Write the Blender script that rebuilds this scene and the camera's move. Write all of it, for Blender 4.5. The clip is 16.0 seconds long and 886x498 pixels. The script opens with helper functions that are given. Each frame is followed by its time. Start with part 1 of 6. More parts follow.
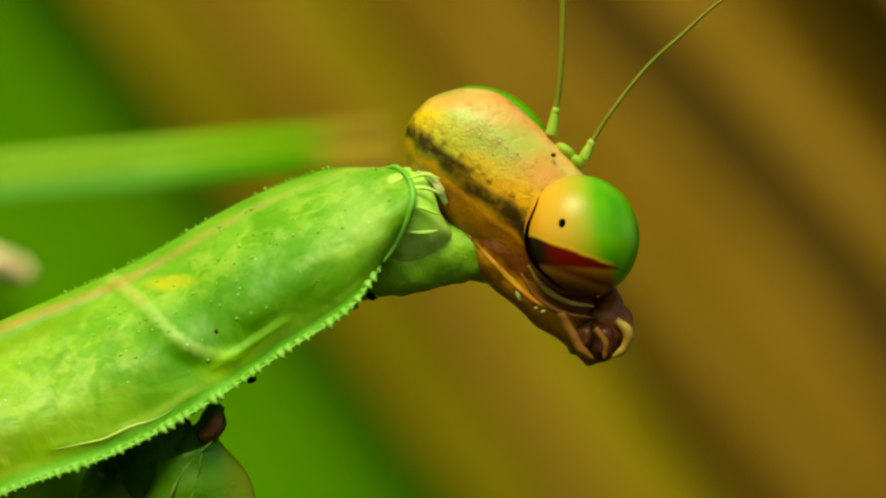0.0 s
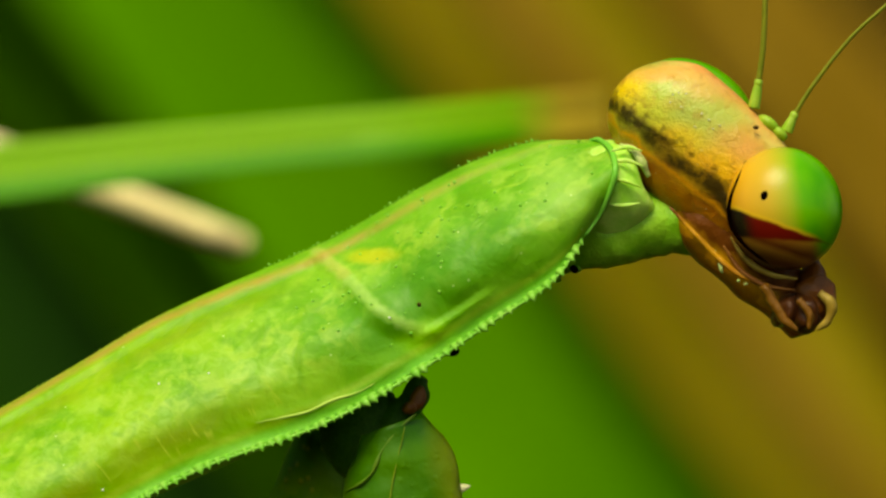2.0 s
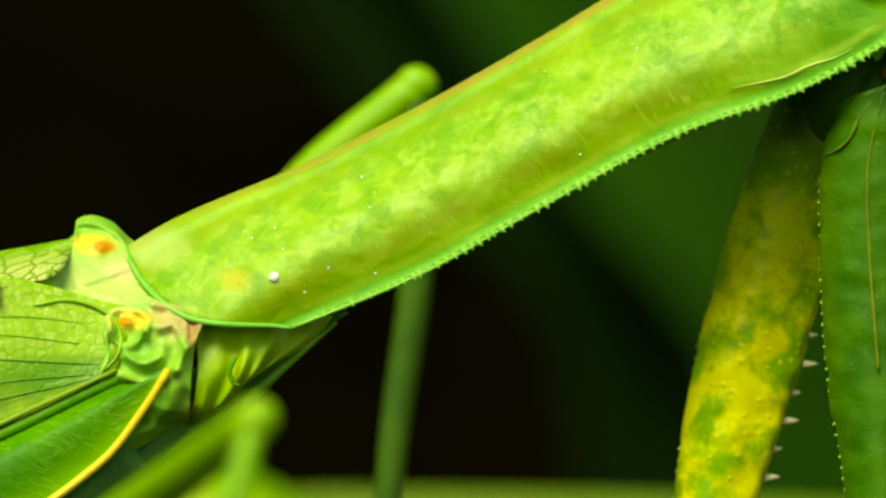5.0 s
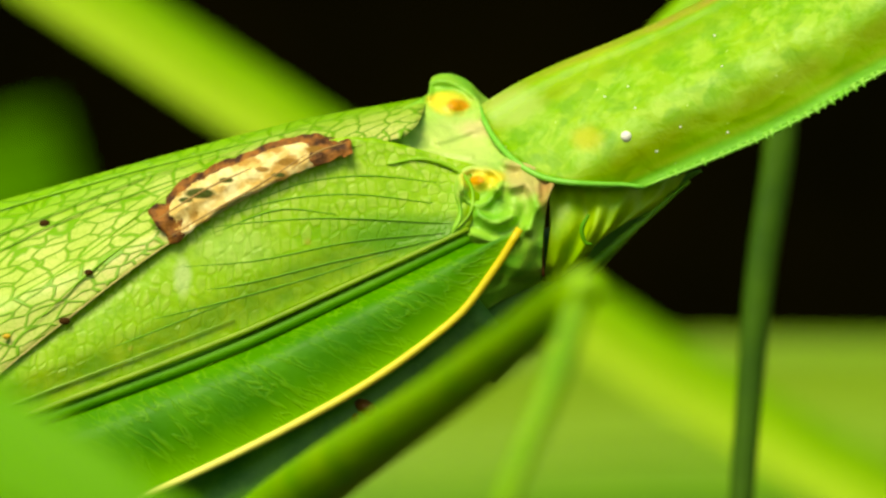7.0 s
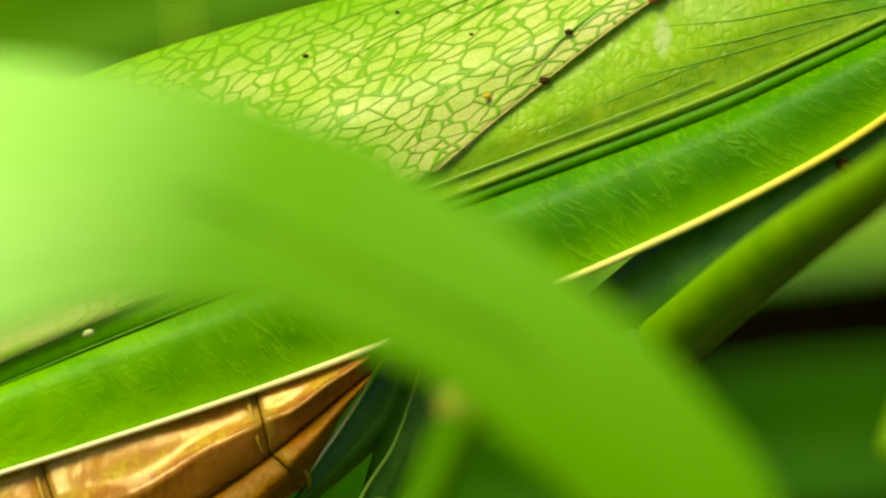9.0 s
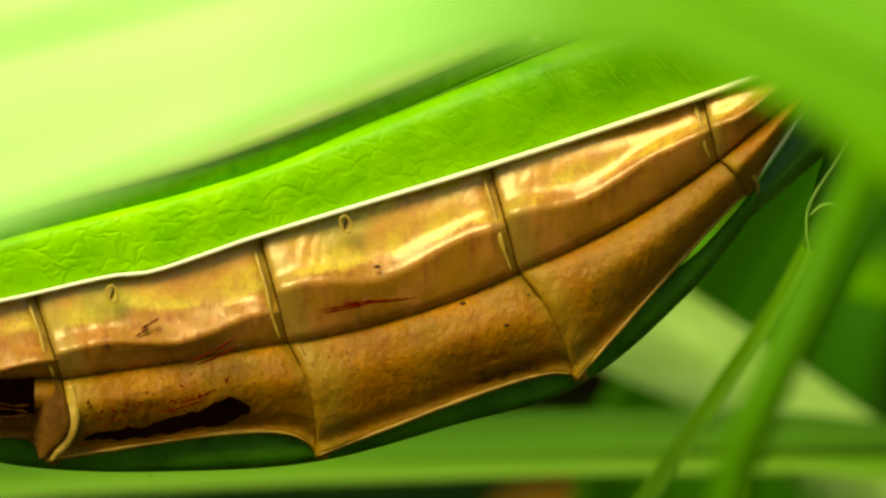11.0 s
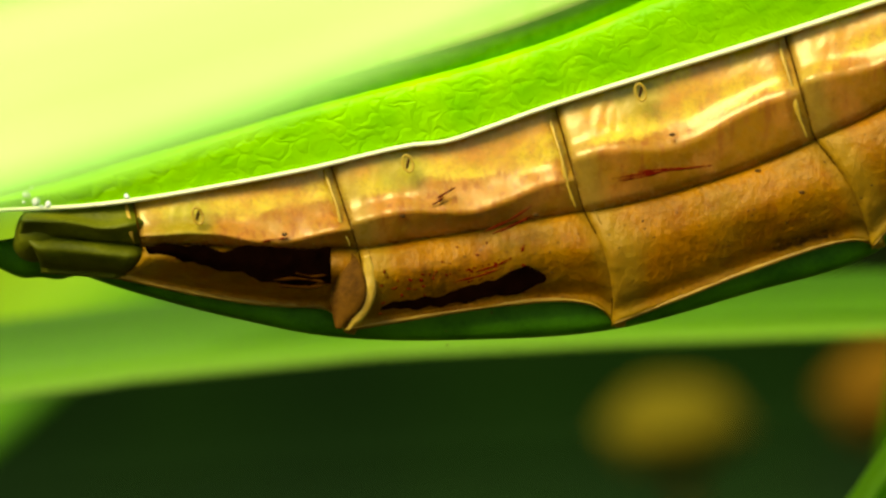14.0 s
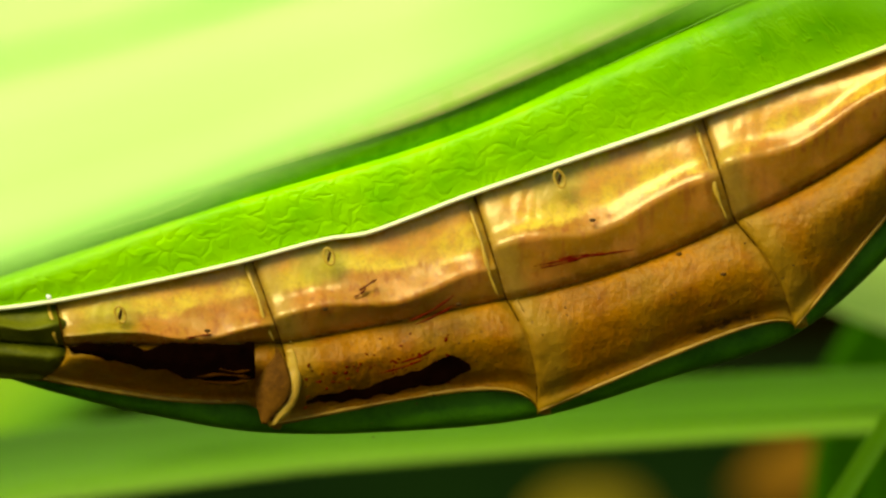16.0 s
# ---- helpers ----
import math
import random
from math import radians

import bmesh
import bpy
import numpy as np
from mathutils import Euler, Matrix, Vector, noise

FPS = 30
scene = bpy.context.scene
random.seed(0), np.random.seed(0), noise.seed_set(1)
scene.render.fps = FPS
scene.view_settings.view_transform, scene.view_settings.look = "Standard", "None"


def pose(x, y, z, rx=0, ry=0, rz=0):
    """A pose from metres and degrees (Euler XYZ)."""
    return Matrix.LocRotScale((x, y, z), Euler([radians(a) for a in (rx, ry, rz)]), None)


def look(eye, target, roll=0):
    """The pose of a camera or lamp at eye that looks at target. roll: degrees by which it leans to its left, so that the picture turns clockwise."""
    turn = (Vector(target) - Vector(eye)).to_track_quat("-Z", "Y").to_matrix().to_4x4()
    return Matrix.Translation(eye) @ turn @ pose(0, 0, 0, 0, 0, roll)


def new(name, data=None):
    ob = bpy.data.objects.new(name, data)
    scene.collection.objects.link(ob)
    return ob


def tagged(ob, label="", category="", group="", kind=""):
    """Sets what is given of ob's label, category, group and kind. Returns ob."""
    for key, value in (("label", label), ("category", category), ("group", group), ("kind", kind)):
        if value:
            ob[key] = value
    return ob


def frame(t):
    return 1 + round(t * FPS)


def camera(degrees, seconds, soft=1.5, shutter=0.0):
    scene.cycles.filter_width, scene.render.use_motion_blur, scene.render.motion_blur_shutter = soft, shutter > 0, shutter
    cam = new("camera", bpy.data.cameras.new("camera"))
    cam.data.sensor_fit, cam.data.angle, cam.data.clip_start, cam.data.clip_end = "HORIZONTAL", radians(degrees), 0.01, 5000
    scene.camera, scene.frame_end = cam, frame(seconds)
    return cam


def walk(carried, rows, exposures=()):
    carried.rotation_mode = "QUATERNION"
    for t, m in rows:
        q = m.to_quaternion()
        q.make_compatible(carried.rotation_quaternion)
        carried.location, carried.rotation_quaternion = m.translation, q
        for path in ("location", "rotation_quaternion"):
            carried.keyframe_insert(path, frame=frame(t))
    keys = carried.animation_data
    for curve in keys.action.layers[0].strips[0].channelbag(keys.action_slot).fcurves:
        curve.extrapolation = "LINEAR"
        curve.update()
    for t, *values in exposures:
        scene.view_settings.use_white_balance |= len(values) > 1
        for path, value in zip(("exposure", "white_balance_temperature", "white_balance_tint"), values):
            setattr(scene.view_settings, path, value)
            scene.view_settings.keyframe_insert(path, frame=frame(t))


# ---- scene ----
# ---- camera: a hand-panned macro lens that turns about a point a little before it ----
LENS, REACH, TURN = 8.0, 0.1725, 0.0431          # degrees; lens to subject; lens to the pivot
ARC = REACH - TURN                               # pivot to subject
PIVOT = Vector((0.0, -ARC, 0.30))
BASE = Vector((0.0, 0.0, 0.30))                  # the animal's middle, 30 cm above the soil
GRID = 65000.0                                   # body grid: 65 units to the millimetre


def bowed(a, b):
    """The way that lies a radians to the right and b up of straight ahead, taken along one great arc."""
    far = max(math.hypot(a, b), 1e-9)
    return Vector((math.sin(far) * a / far, math.cos(far), math.sin(far) * b / far))


def heading(u, v):
    """The way from the pivot to a place (u right, v down) of the body grid."""
    return bowed((u + 445) / GRID / ARC, (1109 - v) / GRID / ARC)


def spot(u, v, deep=0.0):
    """A place of the body grid, deep millimetres behind the gently bowed plane in which the body lies, from BASE."""
    return PIVOT + heading(u, v) * (ARC + deep * 0.001) - BASE


def view(u, v, roll=0.0):
    """The lens turned to a place of the body grid, with no twist about its own axis but for roll degrees."""
    way = heading(u, v)
    twist = Vector((0, 1, 0)).rotation_difference(way).to_matrix().to_4x4()
    return Matrix.Translation(PIVOT - way * TURN) @ twist @ look((0, 0, 0), (0, 1, 0), roll)


PATH = [(0.0, 1597, 121), (0.3, 1627, 141), (0.5, 1610, 161), (0.8, 1574, 141), (1.0, 1564, 69), (1.1, 1565, 94), (1.2, 1562, 139),
        (1.3, 1532, 158), (1.5, 1398, 130), (1.8, 1288, 137), (2.0, 1238, 168), (2.3, 1164, 158), (2.5, 1101, 193), (2.8, 992, 276),
        (3.0, 957, 354), (3.3, 833, 415), (3.5, 784, 441), (3.8, 682, 513), (4.0, 625, 537), (4.2, 580, 592), (6.3, 15, 910),
        (6.5, -57, 945), (6.7, -137, 984), (7.0, -230, 1011), (7.2, -349, 1128), (7.5, -460, 1225), (7.7, -501, 1211), (8.0, -616, 1263),
        (8.2, -726, 1276), (8.5, -878, 1354), (8.8, -1017, 1410), (9.0, -1080, 1437), (9.2, -1165, 1476), (9.5, -1299, 1559), (9.7, -1384, 1622),
        (10.0, -1550, 1744), (10.2, -1634, 1799), (12.3, -2111, 2104), (12.5, -2142, 2114), (12.7, -2174, 2122), (13.0, -2223, 2140), (13.5, -2291, 2155),
        (13.7, -2328, 2153), (14.0, -2398, 2190), (14.2, -2477, 2226), (14.5, -2453, 2145), (14.7, -2452, 2112), (15.0, -2424, 2071), (15.3, -2416, 2043),
        (15.5, -2398, 2108), (15.7, -2321, 2011), (16.0, -2257, 2031)]
STOPS = [(0.0, 0.15), (2.0, 0.12), (3.5, 0.08), (4.2, 0.12), (6.3, 0.75), (7.0, 0.25), (8.5, 0.18), (10.2, 0.32), (12.3, 0.6), (13.0, 0.64), (14.5, 0.72), (15.0, 0.72), (15.5, 0.56), (16.0, 0.5)]
cam = camera(LENS, 16.0, soft=2.5)
cam.data.dof.use_dof, cam.data.dof.focus_distance, cam.data.dof.aperture_fstop = True, REACH, 80.0
# the animal rocks once on its legs: its shift on the body grid, which the pan follows
SWAY = [(0.0, 0, 0), (6.5, 0, 0), (7.0, 0, 0), (7.2, 22, -48), (7.5, 42, -86), (8.0, 18, -44), (8.5, 4, -12), (9.0, 0, 0), (12.0, 0, 0), (16.0, 0, 0)]


ROLL = [(0.0, 0.0), (7.0, 0.0), (7.2, -0.35), (7.5, -0.76), (8.0, -0.72), (8.5, -0.25), (9.0, 0.0), (13.0, 0.0), (13.5, -0.22), (14.0, -0.4), (14.5, -0.88), (15.0, -1.16), (15.5, -1.55), (16.0, -2.06)]


def swayed(t):
    for (t0, a0, b0), (t1, a1, b1) in zip(SWAY, SWAY[1:]):
        if t0 <= t <= t1:
            f = (t - t0) / (t1 - t0)
            return a0 + (a1 - a0) * f, b0 + (b1 - b0) * f


walk(cam, [(t, view(u + swayed(t)[0], v + swayed(t)[1], float(np.interp(t, *zip(*ROLL))))) for t, u, v in PATH], exposures=[(t, e, 9300, -5) for t, e in STOPS])

# ---- light: soft daylight from above and a little before the animal ----
world = bpy.data.worlds.new("sky")
scene.world = world
world.use_nodes = True
sky = world.node_tree.nodes.new("ShaderNodeTexSky")
sky.sky_type, sky.sun_disc, sky.sun_elevation, sky.sun_rotation = "NISHITA", False, radians(50), radians(200)
back = world.node_tree.nodes["Background"]
world.node_tree.links.new(sky.outputs[0], back.inputs[0])
back.inputs[1].default_value = 0.12
sun = new("sun", bpy.data.lights.new("sun", "SUN"))
sun.data.energy, sun.data.angle, sun.data.color = 3.4, radians(30), (1.0, 0.95, 0.86)
sun.matrix_world = look((-0.33, -0.64, 0.88), (0, 0, 0))

# ---- materials ----
class Shade:
    """A node material under construction; lengths in its textures are millimetres."""

    def __init__(self, name, rough=0.5, gloss=0.5):
        self.m = bpy.data.materials.new(name)
        self.m.use_nodes = True
        self.t = self.m.node_tree
        self.b = self.t.nodes["Principled BSDF"]
        self.b.inputs["Roughness"].default_value = rough
        self.b.inputs["Specular IOR Level"].default_value = gloss * 0.6
        co = self.n("ShaderNodeTexCoord")
        mp = self.n("ShaderNodeMapping")
        mp.inputs["Scale"].default_value = (1000, 1000, 1000)
        self.t.links.new(co.outputs["Object"], mp.inputs[0])
        self.mm, self.uv = mp.outputs[0], co.outputs["UV"]
        sep = self.n("ShaderNodeSeparateXYZ")
        self.t.links.new(self.uv, sep.inputs[0])
        self.u, self.v = sep.outputs[0], sep.outputs[1]

    def n(self, kind, **props):
        node = self.t.nodes.new(kind)
        for key, value in props.items():
            setattr(node, key, value)
        return node

    def put(self, node, key, value):
        if isinstance(value, bpy.types.NodeSocket):
            self.t.links.new(value, node.inputs[key])
        elif isinstance(value, (tuple, list)) and len(value) == 3 and node.inputs[key].type == "RGBA":
            node.inputs[key].default_value = (*value, 1)
        else:
            node.inputs[key].default_value = value

    def math(self, op, a, b=0.0, c=0.0):
        node = self.n("ShaderNodeMath", operation=op)
        for i, x in enumerate((a, b, c)):
            self.put(node, i, x)
        return node.outputs[0]

    def noise(self, scale, detail=3.0, rough=0.5, warp=0.0, where=None, stretch=None):
        node = self.n("ShaderNodeTexNoise")
        vec = where or self.mm
        if stretch:
            mp = self.n("ShaderNodeMapping")
            mp.inputs["Scale"].default_value = stretch
            self.put(mp, 0, vec)
            vec = mp.outputs[0]
        self.put(node, "Vector", vec)
        for key, x in (("Scale", scale), ("Detail", detail), ("Roughness", rough), ("Distortion", warp)):
            node.inputs[key].default_value = x
        return node.outputs["Fac"]

    def cells(self, scale, stretch=(1, 1, 1), where=None, edge=True, random=1.0):
        mp = self.n("ShaderNodeMapping")
        mp.inputs["Scale"].default_value = stretch
        self.put(mp, 0, where or self.mm)
        node = self.n("ShaderNodeTexVoronoi", feature="DISTANCE_TO_EDGE" if edge else "F1")
        self.put(node, "Vector", mp.outputs[0])
        node.inputs["Scale"].default_value, node.inputs["Randomness"].default_value = scale, random
        return node.outputs["Distance"]

    def ramp(self, fac, stops):
        node = self.n("ShaderNodeValToRGB")
        e = node.color_ramp.elements
        while len(e) < len(stops):
            e.new(0.5)
        for el, (at, col) in zip(e, stops):
            el.position = at
            el.color = (*col, 1) if isinstance(col, tuple) else (col, col, col, 1)
        self.put(node, 0, fac)
        return node.outputs[0]

    def band(self, fac, lo, hi, soft=0.05):
        """1 between lo and hi, 0 outside, with soft ends."""
        up = self.n("ShaderNodeMapRange", interpolation_type="SMOOTHSTEP")
        dn = self.n("ShaderNodeMapRange", interpolation_type="SMOOTHSTEP")
        for node, (a, b) in ((up, (lo - soft, lo + soft)), (dn, (hi + soft, hi - soft))):
            self.put(node, 0, fac)
            node.inputs[1].default_value, node.inputs[2].default_value = a, b
        return self.math("MULTIPLY", up.outputs[0], dn.outputs[0])

    def along(self, a, b):
        """Millimetres from the place a towards the place b (both from BASE)."""
        way = (b - a).normalized()
        node = self.n("ShaderNodeVectorMath", operation="DOT_PRODUCT")
        self.put(node, 0, self.mm)
        node.inputs[1].default_value = way
        return self.math("SUBTRACT", node.outputs["Value"], way.dot(a) * 1000)

    def dab(self, u, v, r, soft=0.3, tall=1.0):
        """A soft round mark at a place of the body grid, r millimetres wide either way."""
        q = spot(u, v) * 1000
        node = self.n("ShaderNodeVectorMath", operation="SUBTRACT")
        self.put(node, 0, self.mm)
        node.inputs[1].default_value = q
        flat = self.n("ShaderNodeVectorMath", operation="MULTIPLY")
        self.put(flat, 0, node.outputs[0])
        flat.inputs[1].default_value = (1 / r, 0, 1 / (r * tall))
        size = self.n("ShaderNodeVectorMath", operation="LENGTH")
        self.put(size, 0, flat.outputs[0])
        wob = self.math("MULTIPLY", self.math("SUBTRACT", self.noise(4.0, 3.0), 0.5), 0.5)
        return self.band(self.math("ADD", size.outputs["Value"], wob), -9, 1.0, soft)

    def mix(self, fac, a, b, how="MIX"):
        node = self.n("ShaderNodeMix", data_type="RGBA", blend_type=how)
        for key, x in ((0, fac), (6, a), (7, b)):
            self.put(node, key, x)
        return node.outputs[2]

    def done(self, color, bump=None, deep=0.02, rough=None, thin=None, flesh=0.0):
        """deep: relief in millimetres. thin: the share of light that comes through. flesh: how much light spreads under the skin."""
        self.put(self.b, "Base Color", color)
        if flesh:
            self.b.inputs["Subsurface Weight"].default_value, self.b.inputs["Subsurface Scale"].default_value = flesh, 0.0005
            self.b.inputs["Subsurface Radius"].default_value = (1.0, 1.0, 0.4)
        if rough is not None:
            self.put(self.b, "Roughness", rough)
        if bump is not None:
            node = self.n("ShaderNodeBump")
            node.inputs["Strength"].default_value, node.inputs["Distance"].default_value = 1.0, deep * 0.001
            self.put(node, "Height", bump)
            self.put(self.b, "Normal", node.outputs[0])
        if thin is not None:
            tr = self.n("ShaderNodeBsdfTranslucent")
            self.put(tr, "Color", color)
            mx = self.n("ShaderNodeMixShader")
            mx.inputs[0].default_value = thin
            self.t.links.new(self.b.outputs[0], mx.inputs[1])
            self.t.links.new(tr.outputs[0], mx.inputs[2])
            self.t.links.new(mx.outputs[0], self.t.nodes["Material Output"].inputs[0])
        return self.m


def plain(name, lo, hi, scale=1.0, rough=0.5, deep=0.02, gloss=0.5, thin=None, stretch=None, flesh=0.0):
    """Two tones mottled at two scales."""
    s = Shade(name, rough, gloss)
    a, b = s.noise(scale, 4.0, stretch=stretch), s.noise(scale * 7, 2.0)
    f = s.math("ADD", s.math("MULTIPLY", a, 0.75), s.math("MULTIPLY", b, 0.25))
    return s.done(s.ramp(f, [(0.3, lo), (0.7, hi)]), f, deep, thin=thin, flesh=flesh)


def pronotum_shade():
    s = Shade("pronotum_green", 0.48, 0.45)
    big, fine = s.noise(0.5, 3.0, warp=0.6), s.noise(2.0, 5.0, 0.6, warp=0.8)
    base = s.ramp(big, [(0.3, (0.13, 0.36, 0.003)), (0.5, (0.19, 0.44, 0.005)), (0.7, (0.27, 0.50, 0.012))])
    base = s.mix(s.math("MULTIPLY", s.band(s.u, 0.62, 2, 0.15), 0.7), base, s.ramp(big, [(0.35, (0.07, 0.33, 0.008)), (0.65, (0.15, 0.45, 0.03))]))
    # cloudy pale flesh along the middle, darker olive along the lower side
    cloud = s.math("MULTIPLY", s.ramp(fine, [(0.46, 0.0), (0.66, 0.5)]), s.band(s.v, 0.36, 0.80, 0.12))
    base = s.mix(cloud, base, (0.34, 0.60, 0.09))
    marks = s.math("MULTIPLY", s.ramp(s.noise(1.6, 3.0, 0.5, warp=0.5), [(0.50, 0.0), (0.60, 0.5)]), s.band(s.v, 0.30, 0.86, 0.1))
    base = s.mix(marks, base, (0.36, 0.58, 0.06))
    gaps = s.math("MULTIPLY", s.ramp(s.noise(1.2, 3.0, 0.5, warp=0.5), [(0.36, 0.55), (0.48, 0.0)]), s.band(s.v, 0.2, 0.9, 0.1))
    base = s.mix(gaps, base, (0.10, 0.32, 0.004))
    olive = s.math("MULTIPLY", s.band(s.v, 0.17, 0.34, 0.09), s.ramp(s.noise(0.7), [(0.35, 0.45), (0.6, 0.95)]))
    base = s.mix(s.math("MULTIPLY", olive, s.band(s.u, -1, 0.58, 0.10)), base, (0.19, 0.31, 0.003))
    high = s.math("MULTIPLY", s.band(s.v, 0.80, 0.88, 0.05), s.ramp(s.noise(0.6), [(0.35, 0.3), (0.6, 0.8)]))
    base = s.mix(s.math("MULTIPLY", high, s.band(s.u, -1, 0.66, 0.08)), base, (0.20, 0.33, 0.004))
    lobe = s.math("MULTIPLY", s.band(s.u, 0.69, 0.9, 0.05), s.band(s.v, 0.22, 0.62, 0.1))
    base = s.mix(s.math("MULTIPLY", lobe, 0.75), base, (0.05, 0.26, 0.003))
    # upright pale threads low on the side, before the waist
    thread = s.ramp(s.noise(1.0, 3.0, 0.5, warp=0.5, where=s.uv, stretch=(120, 3, 1)), [(0.60, 0.0), (0.68, 0.7)])
    thread = s.math("MULTIPLY", s.math("MULTIPLY", thread, s.band(s.v, 0.16, 0.36, 0.06)), s.band(s.u, 0.34, 0.60, 0.06))
    base = s.mix(thread, base, (0.40, 0.50, 0.04))
    for k, (u, v) in enumerate(((1042, 160), (1052, 175), (1062, 190), (1072, 205), (1082, 220), (1091, 235), (1100, 250), (1111, 266), (1122, 280), (1138, 292), (1155, 302), (1175, 309), (1195, 315))):
        base = s.mix(s.math("MULTIPLY", s.dab(u, v, 0.17, 0.6), 0.62), base, (0.46, 0.52, 0.10) if k < 4 else (0.34, 0.58, 0.12))
    base = s.mix(s.math("MULTIPLY", s.dab(1125, 172, 0.55, 0.6, 0.4), 0.75), base, (0.50, 0.54, 0.02))
    base = s.mix(s.math("MULTIPLY", s.dab(1215, 332, 0.7, 0.7, 0.6), 0.75), base, (0.28, 0.66, 0.02))
    base = s.mix(s.math("MULTIPLY", s.dab(-105, 755, 0.8, 0.5, 0.7), 0.6), base, (0.42, 0.62, 0.14))
    base = s.mix(s.math("MULTIPLY", s.dab(25, 815, 0.4, 0.6, 0.8), 0.6), base, (0.50, 0.46, 0.02))
    base = s.mix(s.math("MULTIPLY", s.dab(1450, 55, 0.7, 0.7, 1.3), 0.5), base, (0.34, 0.60, 0.10))
    low_v = s.math("SUBTRACT", s.v, s.math("MULTIPLY", s.band(s.u, -1, 0.62, 0.12), 0.055))
    brown = s.math("MULTIPLY", s.band(low_v, 0.895, 0.945, 0.025), s.ramp(s.noise(1.2), [(0.3, 0.45), (0.6, 0.95)]))
    base = s.mix(s.math("MULTIPLY", brown, s.ramp(s.u, [(0.02, 0.3), (0.2, 0.8), (0.72, 1.0), (0.9, 0.3)])), base, (0.42, 0.29, 0.05))
    # the flat hem
    hem = s.band(s.v, -1.0, 0.085, 0.03)
    base = s.mix(s.math("MULTIPLY", hem, 0.75), base, (0.13, 0.46, 0.035))
    base = s.mix(s.math("MULTIPLY", s.band(s.v, 0.10, 0.13, 0.03), 0.5), base, (0.30, 0.40, 0.03))
    dots = s.ramp(s.cells(1.5, edge=False), [(0.025, 1.0), (0.06, 0.0)])
    base = s.mix(s.math("MULTIPLY", dots, 0.8), base, (0.5, 0.68, 0.25))
    h = s.math("ADD", s.math("MULTIPLY", s.noise(1.3, 3.0, 0.5, warp=0.4), 0.8), s.math("MULTIPLY", s.noise(7.0, 2.0), 0.06))
    return s.done(base, h, 0.10, s.ramp(fine, [(0.3, 0.56), (0.7, 0.44)]), flesh=0.3)


PRONOTUM = pronotum_shade()
GREEN = plain("body_green", (0.09, 0.34, 0.01), (0.22, 0.5, 0.04), 1.2, 0.45, 0.04)
# darker copy of the body green, with the undersides' shade put into it
GREEN_DARK = plain("shaded_body_green", (0.03, 0.16, 0.01), (0.10, 0.30, 0.02), 1.0, 0.45, 0.04)
GREEN_MID = plain("groove_green", (0.05, 0.25, 0.006), (0.12, 0.38, 0.015), 1.0, 0.5, 0.04, 0.3)
GREEN_BLUE = plain("rim_green", (0.11, 0.46, 0.03), (0.2, 0.55, 0.07), 2.0, 0.4, 0.02)
TOOTH = plain("tooth_green", (0.13, 0.46, 0.03), (0.25, 0.56, 0.08), 3.0, 0.4, 0.02)
PALE = plain("membrane_pale", (0.35, 0.5, 0.12), (0.6, 0.62, 0.28), 1.2, 0.4, 0.06)
WHITE = plain("white_speck", (0.8, 0.8, 0.76), (0.85, 0.85, 0.8), 3.0, 0.6, 0.02)
DARK = plain("dark_speck", (0.02, 0.008, 0.002), (0.08, 0.035, 0.006), 4.0, 0.6, 0.02, 0.1)
BROWN = plain("cuticle_brown", (0.24, 0.12, 0.03), (0.45, 0.28, 0.09), 1.5, 0.4, 0.05)
STRAW = plain("dry_straw", (0.24, 0.135, 0.008), (0.36, 0.22, 0.025), 0.03, 0.7, 0.05, 0.2, stretch=(3, 3, 0.6))
STRAW_PALE = plain("pale_straw", (0.88, 0.70, 0.28), (0.92, 0.82, 0.46), 0.3, 0.6, 0.05, 0.2)
STRAW_DARK = plain("dead_stalk", (0.045, 0.024, 0.001), (0.085, 0.05, 0.002), 0.03, 0.8, 0.05, 0.2)
LEAF = plain("leaf_green", (0.12, 0.36, 0.002), (0.18, 0.46, 0.006), 0.15, 0.45, 0.03, 0.4, thin=0.3)
LEAF_ASH = plain("leaf_ash_green", (0.22, 0.40, 0.06), (0.34, 0.52, 0.12), 0.4, 0.5, 0.03, 0.3, thin=0.2, stretch=(0.3, 1, 2))
LEAF_RUST = plain("dead_leaf_rust", (0.07, 0.033, 0.002), (0.15, 0.07, 0.004), 0.12, 0.8, 0.05, 0.1)
STRAW_MID = plain("mid_straw", (0.19, 0.11, 0.006), (0.28, 0.17, 0.018), 0.03, 0.7, 0.05, 0.1, stretch=(3, 3, 0.6))
LEAF_PALE = plain("leaf_pale", (0.40, 0.68, 0.02), (0.52, 0.76, 0.05), 0.15, 0.45, 0.03, 0.4, thin=0.3)
# LEAF_MID, LEAF_DIM, LEAF_DARK, LEAF_DEEP: leaf greens with shade put into the colour
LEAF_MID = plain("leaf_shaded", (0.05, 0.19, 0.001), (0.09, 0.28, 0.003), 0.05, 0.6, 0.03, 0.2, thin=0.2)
LEAF_OLIVE = plain("leaf_olive", (0.26, 0.21, 0.005), (0.33, 0.26, 0.012), 0.05, 0.6, 0.03, 0.2, thin=0.2)
LEAF_SOFT = plain("leaf_soft", (0.06, 0.235, 0.001), (0.098, 0.31, 0.003), 0.05, 0.6, 0.03, 0.2, thin=0.2)
LEAF_DIM = plain("leaf_dim_shade", (0.010, 0.07, 0.0006), (0.025, 0.12, 0.001), 0.03, 0.6, 0.03, 0.1)
SEED = plain("seed_olive", (0.26, 0.30, 0.03), (0.42, 0.42, 0.08), 0.5, 0.7, 0.1, 0.1)
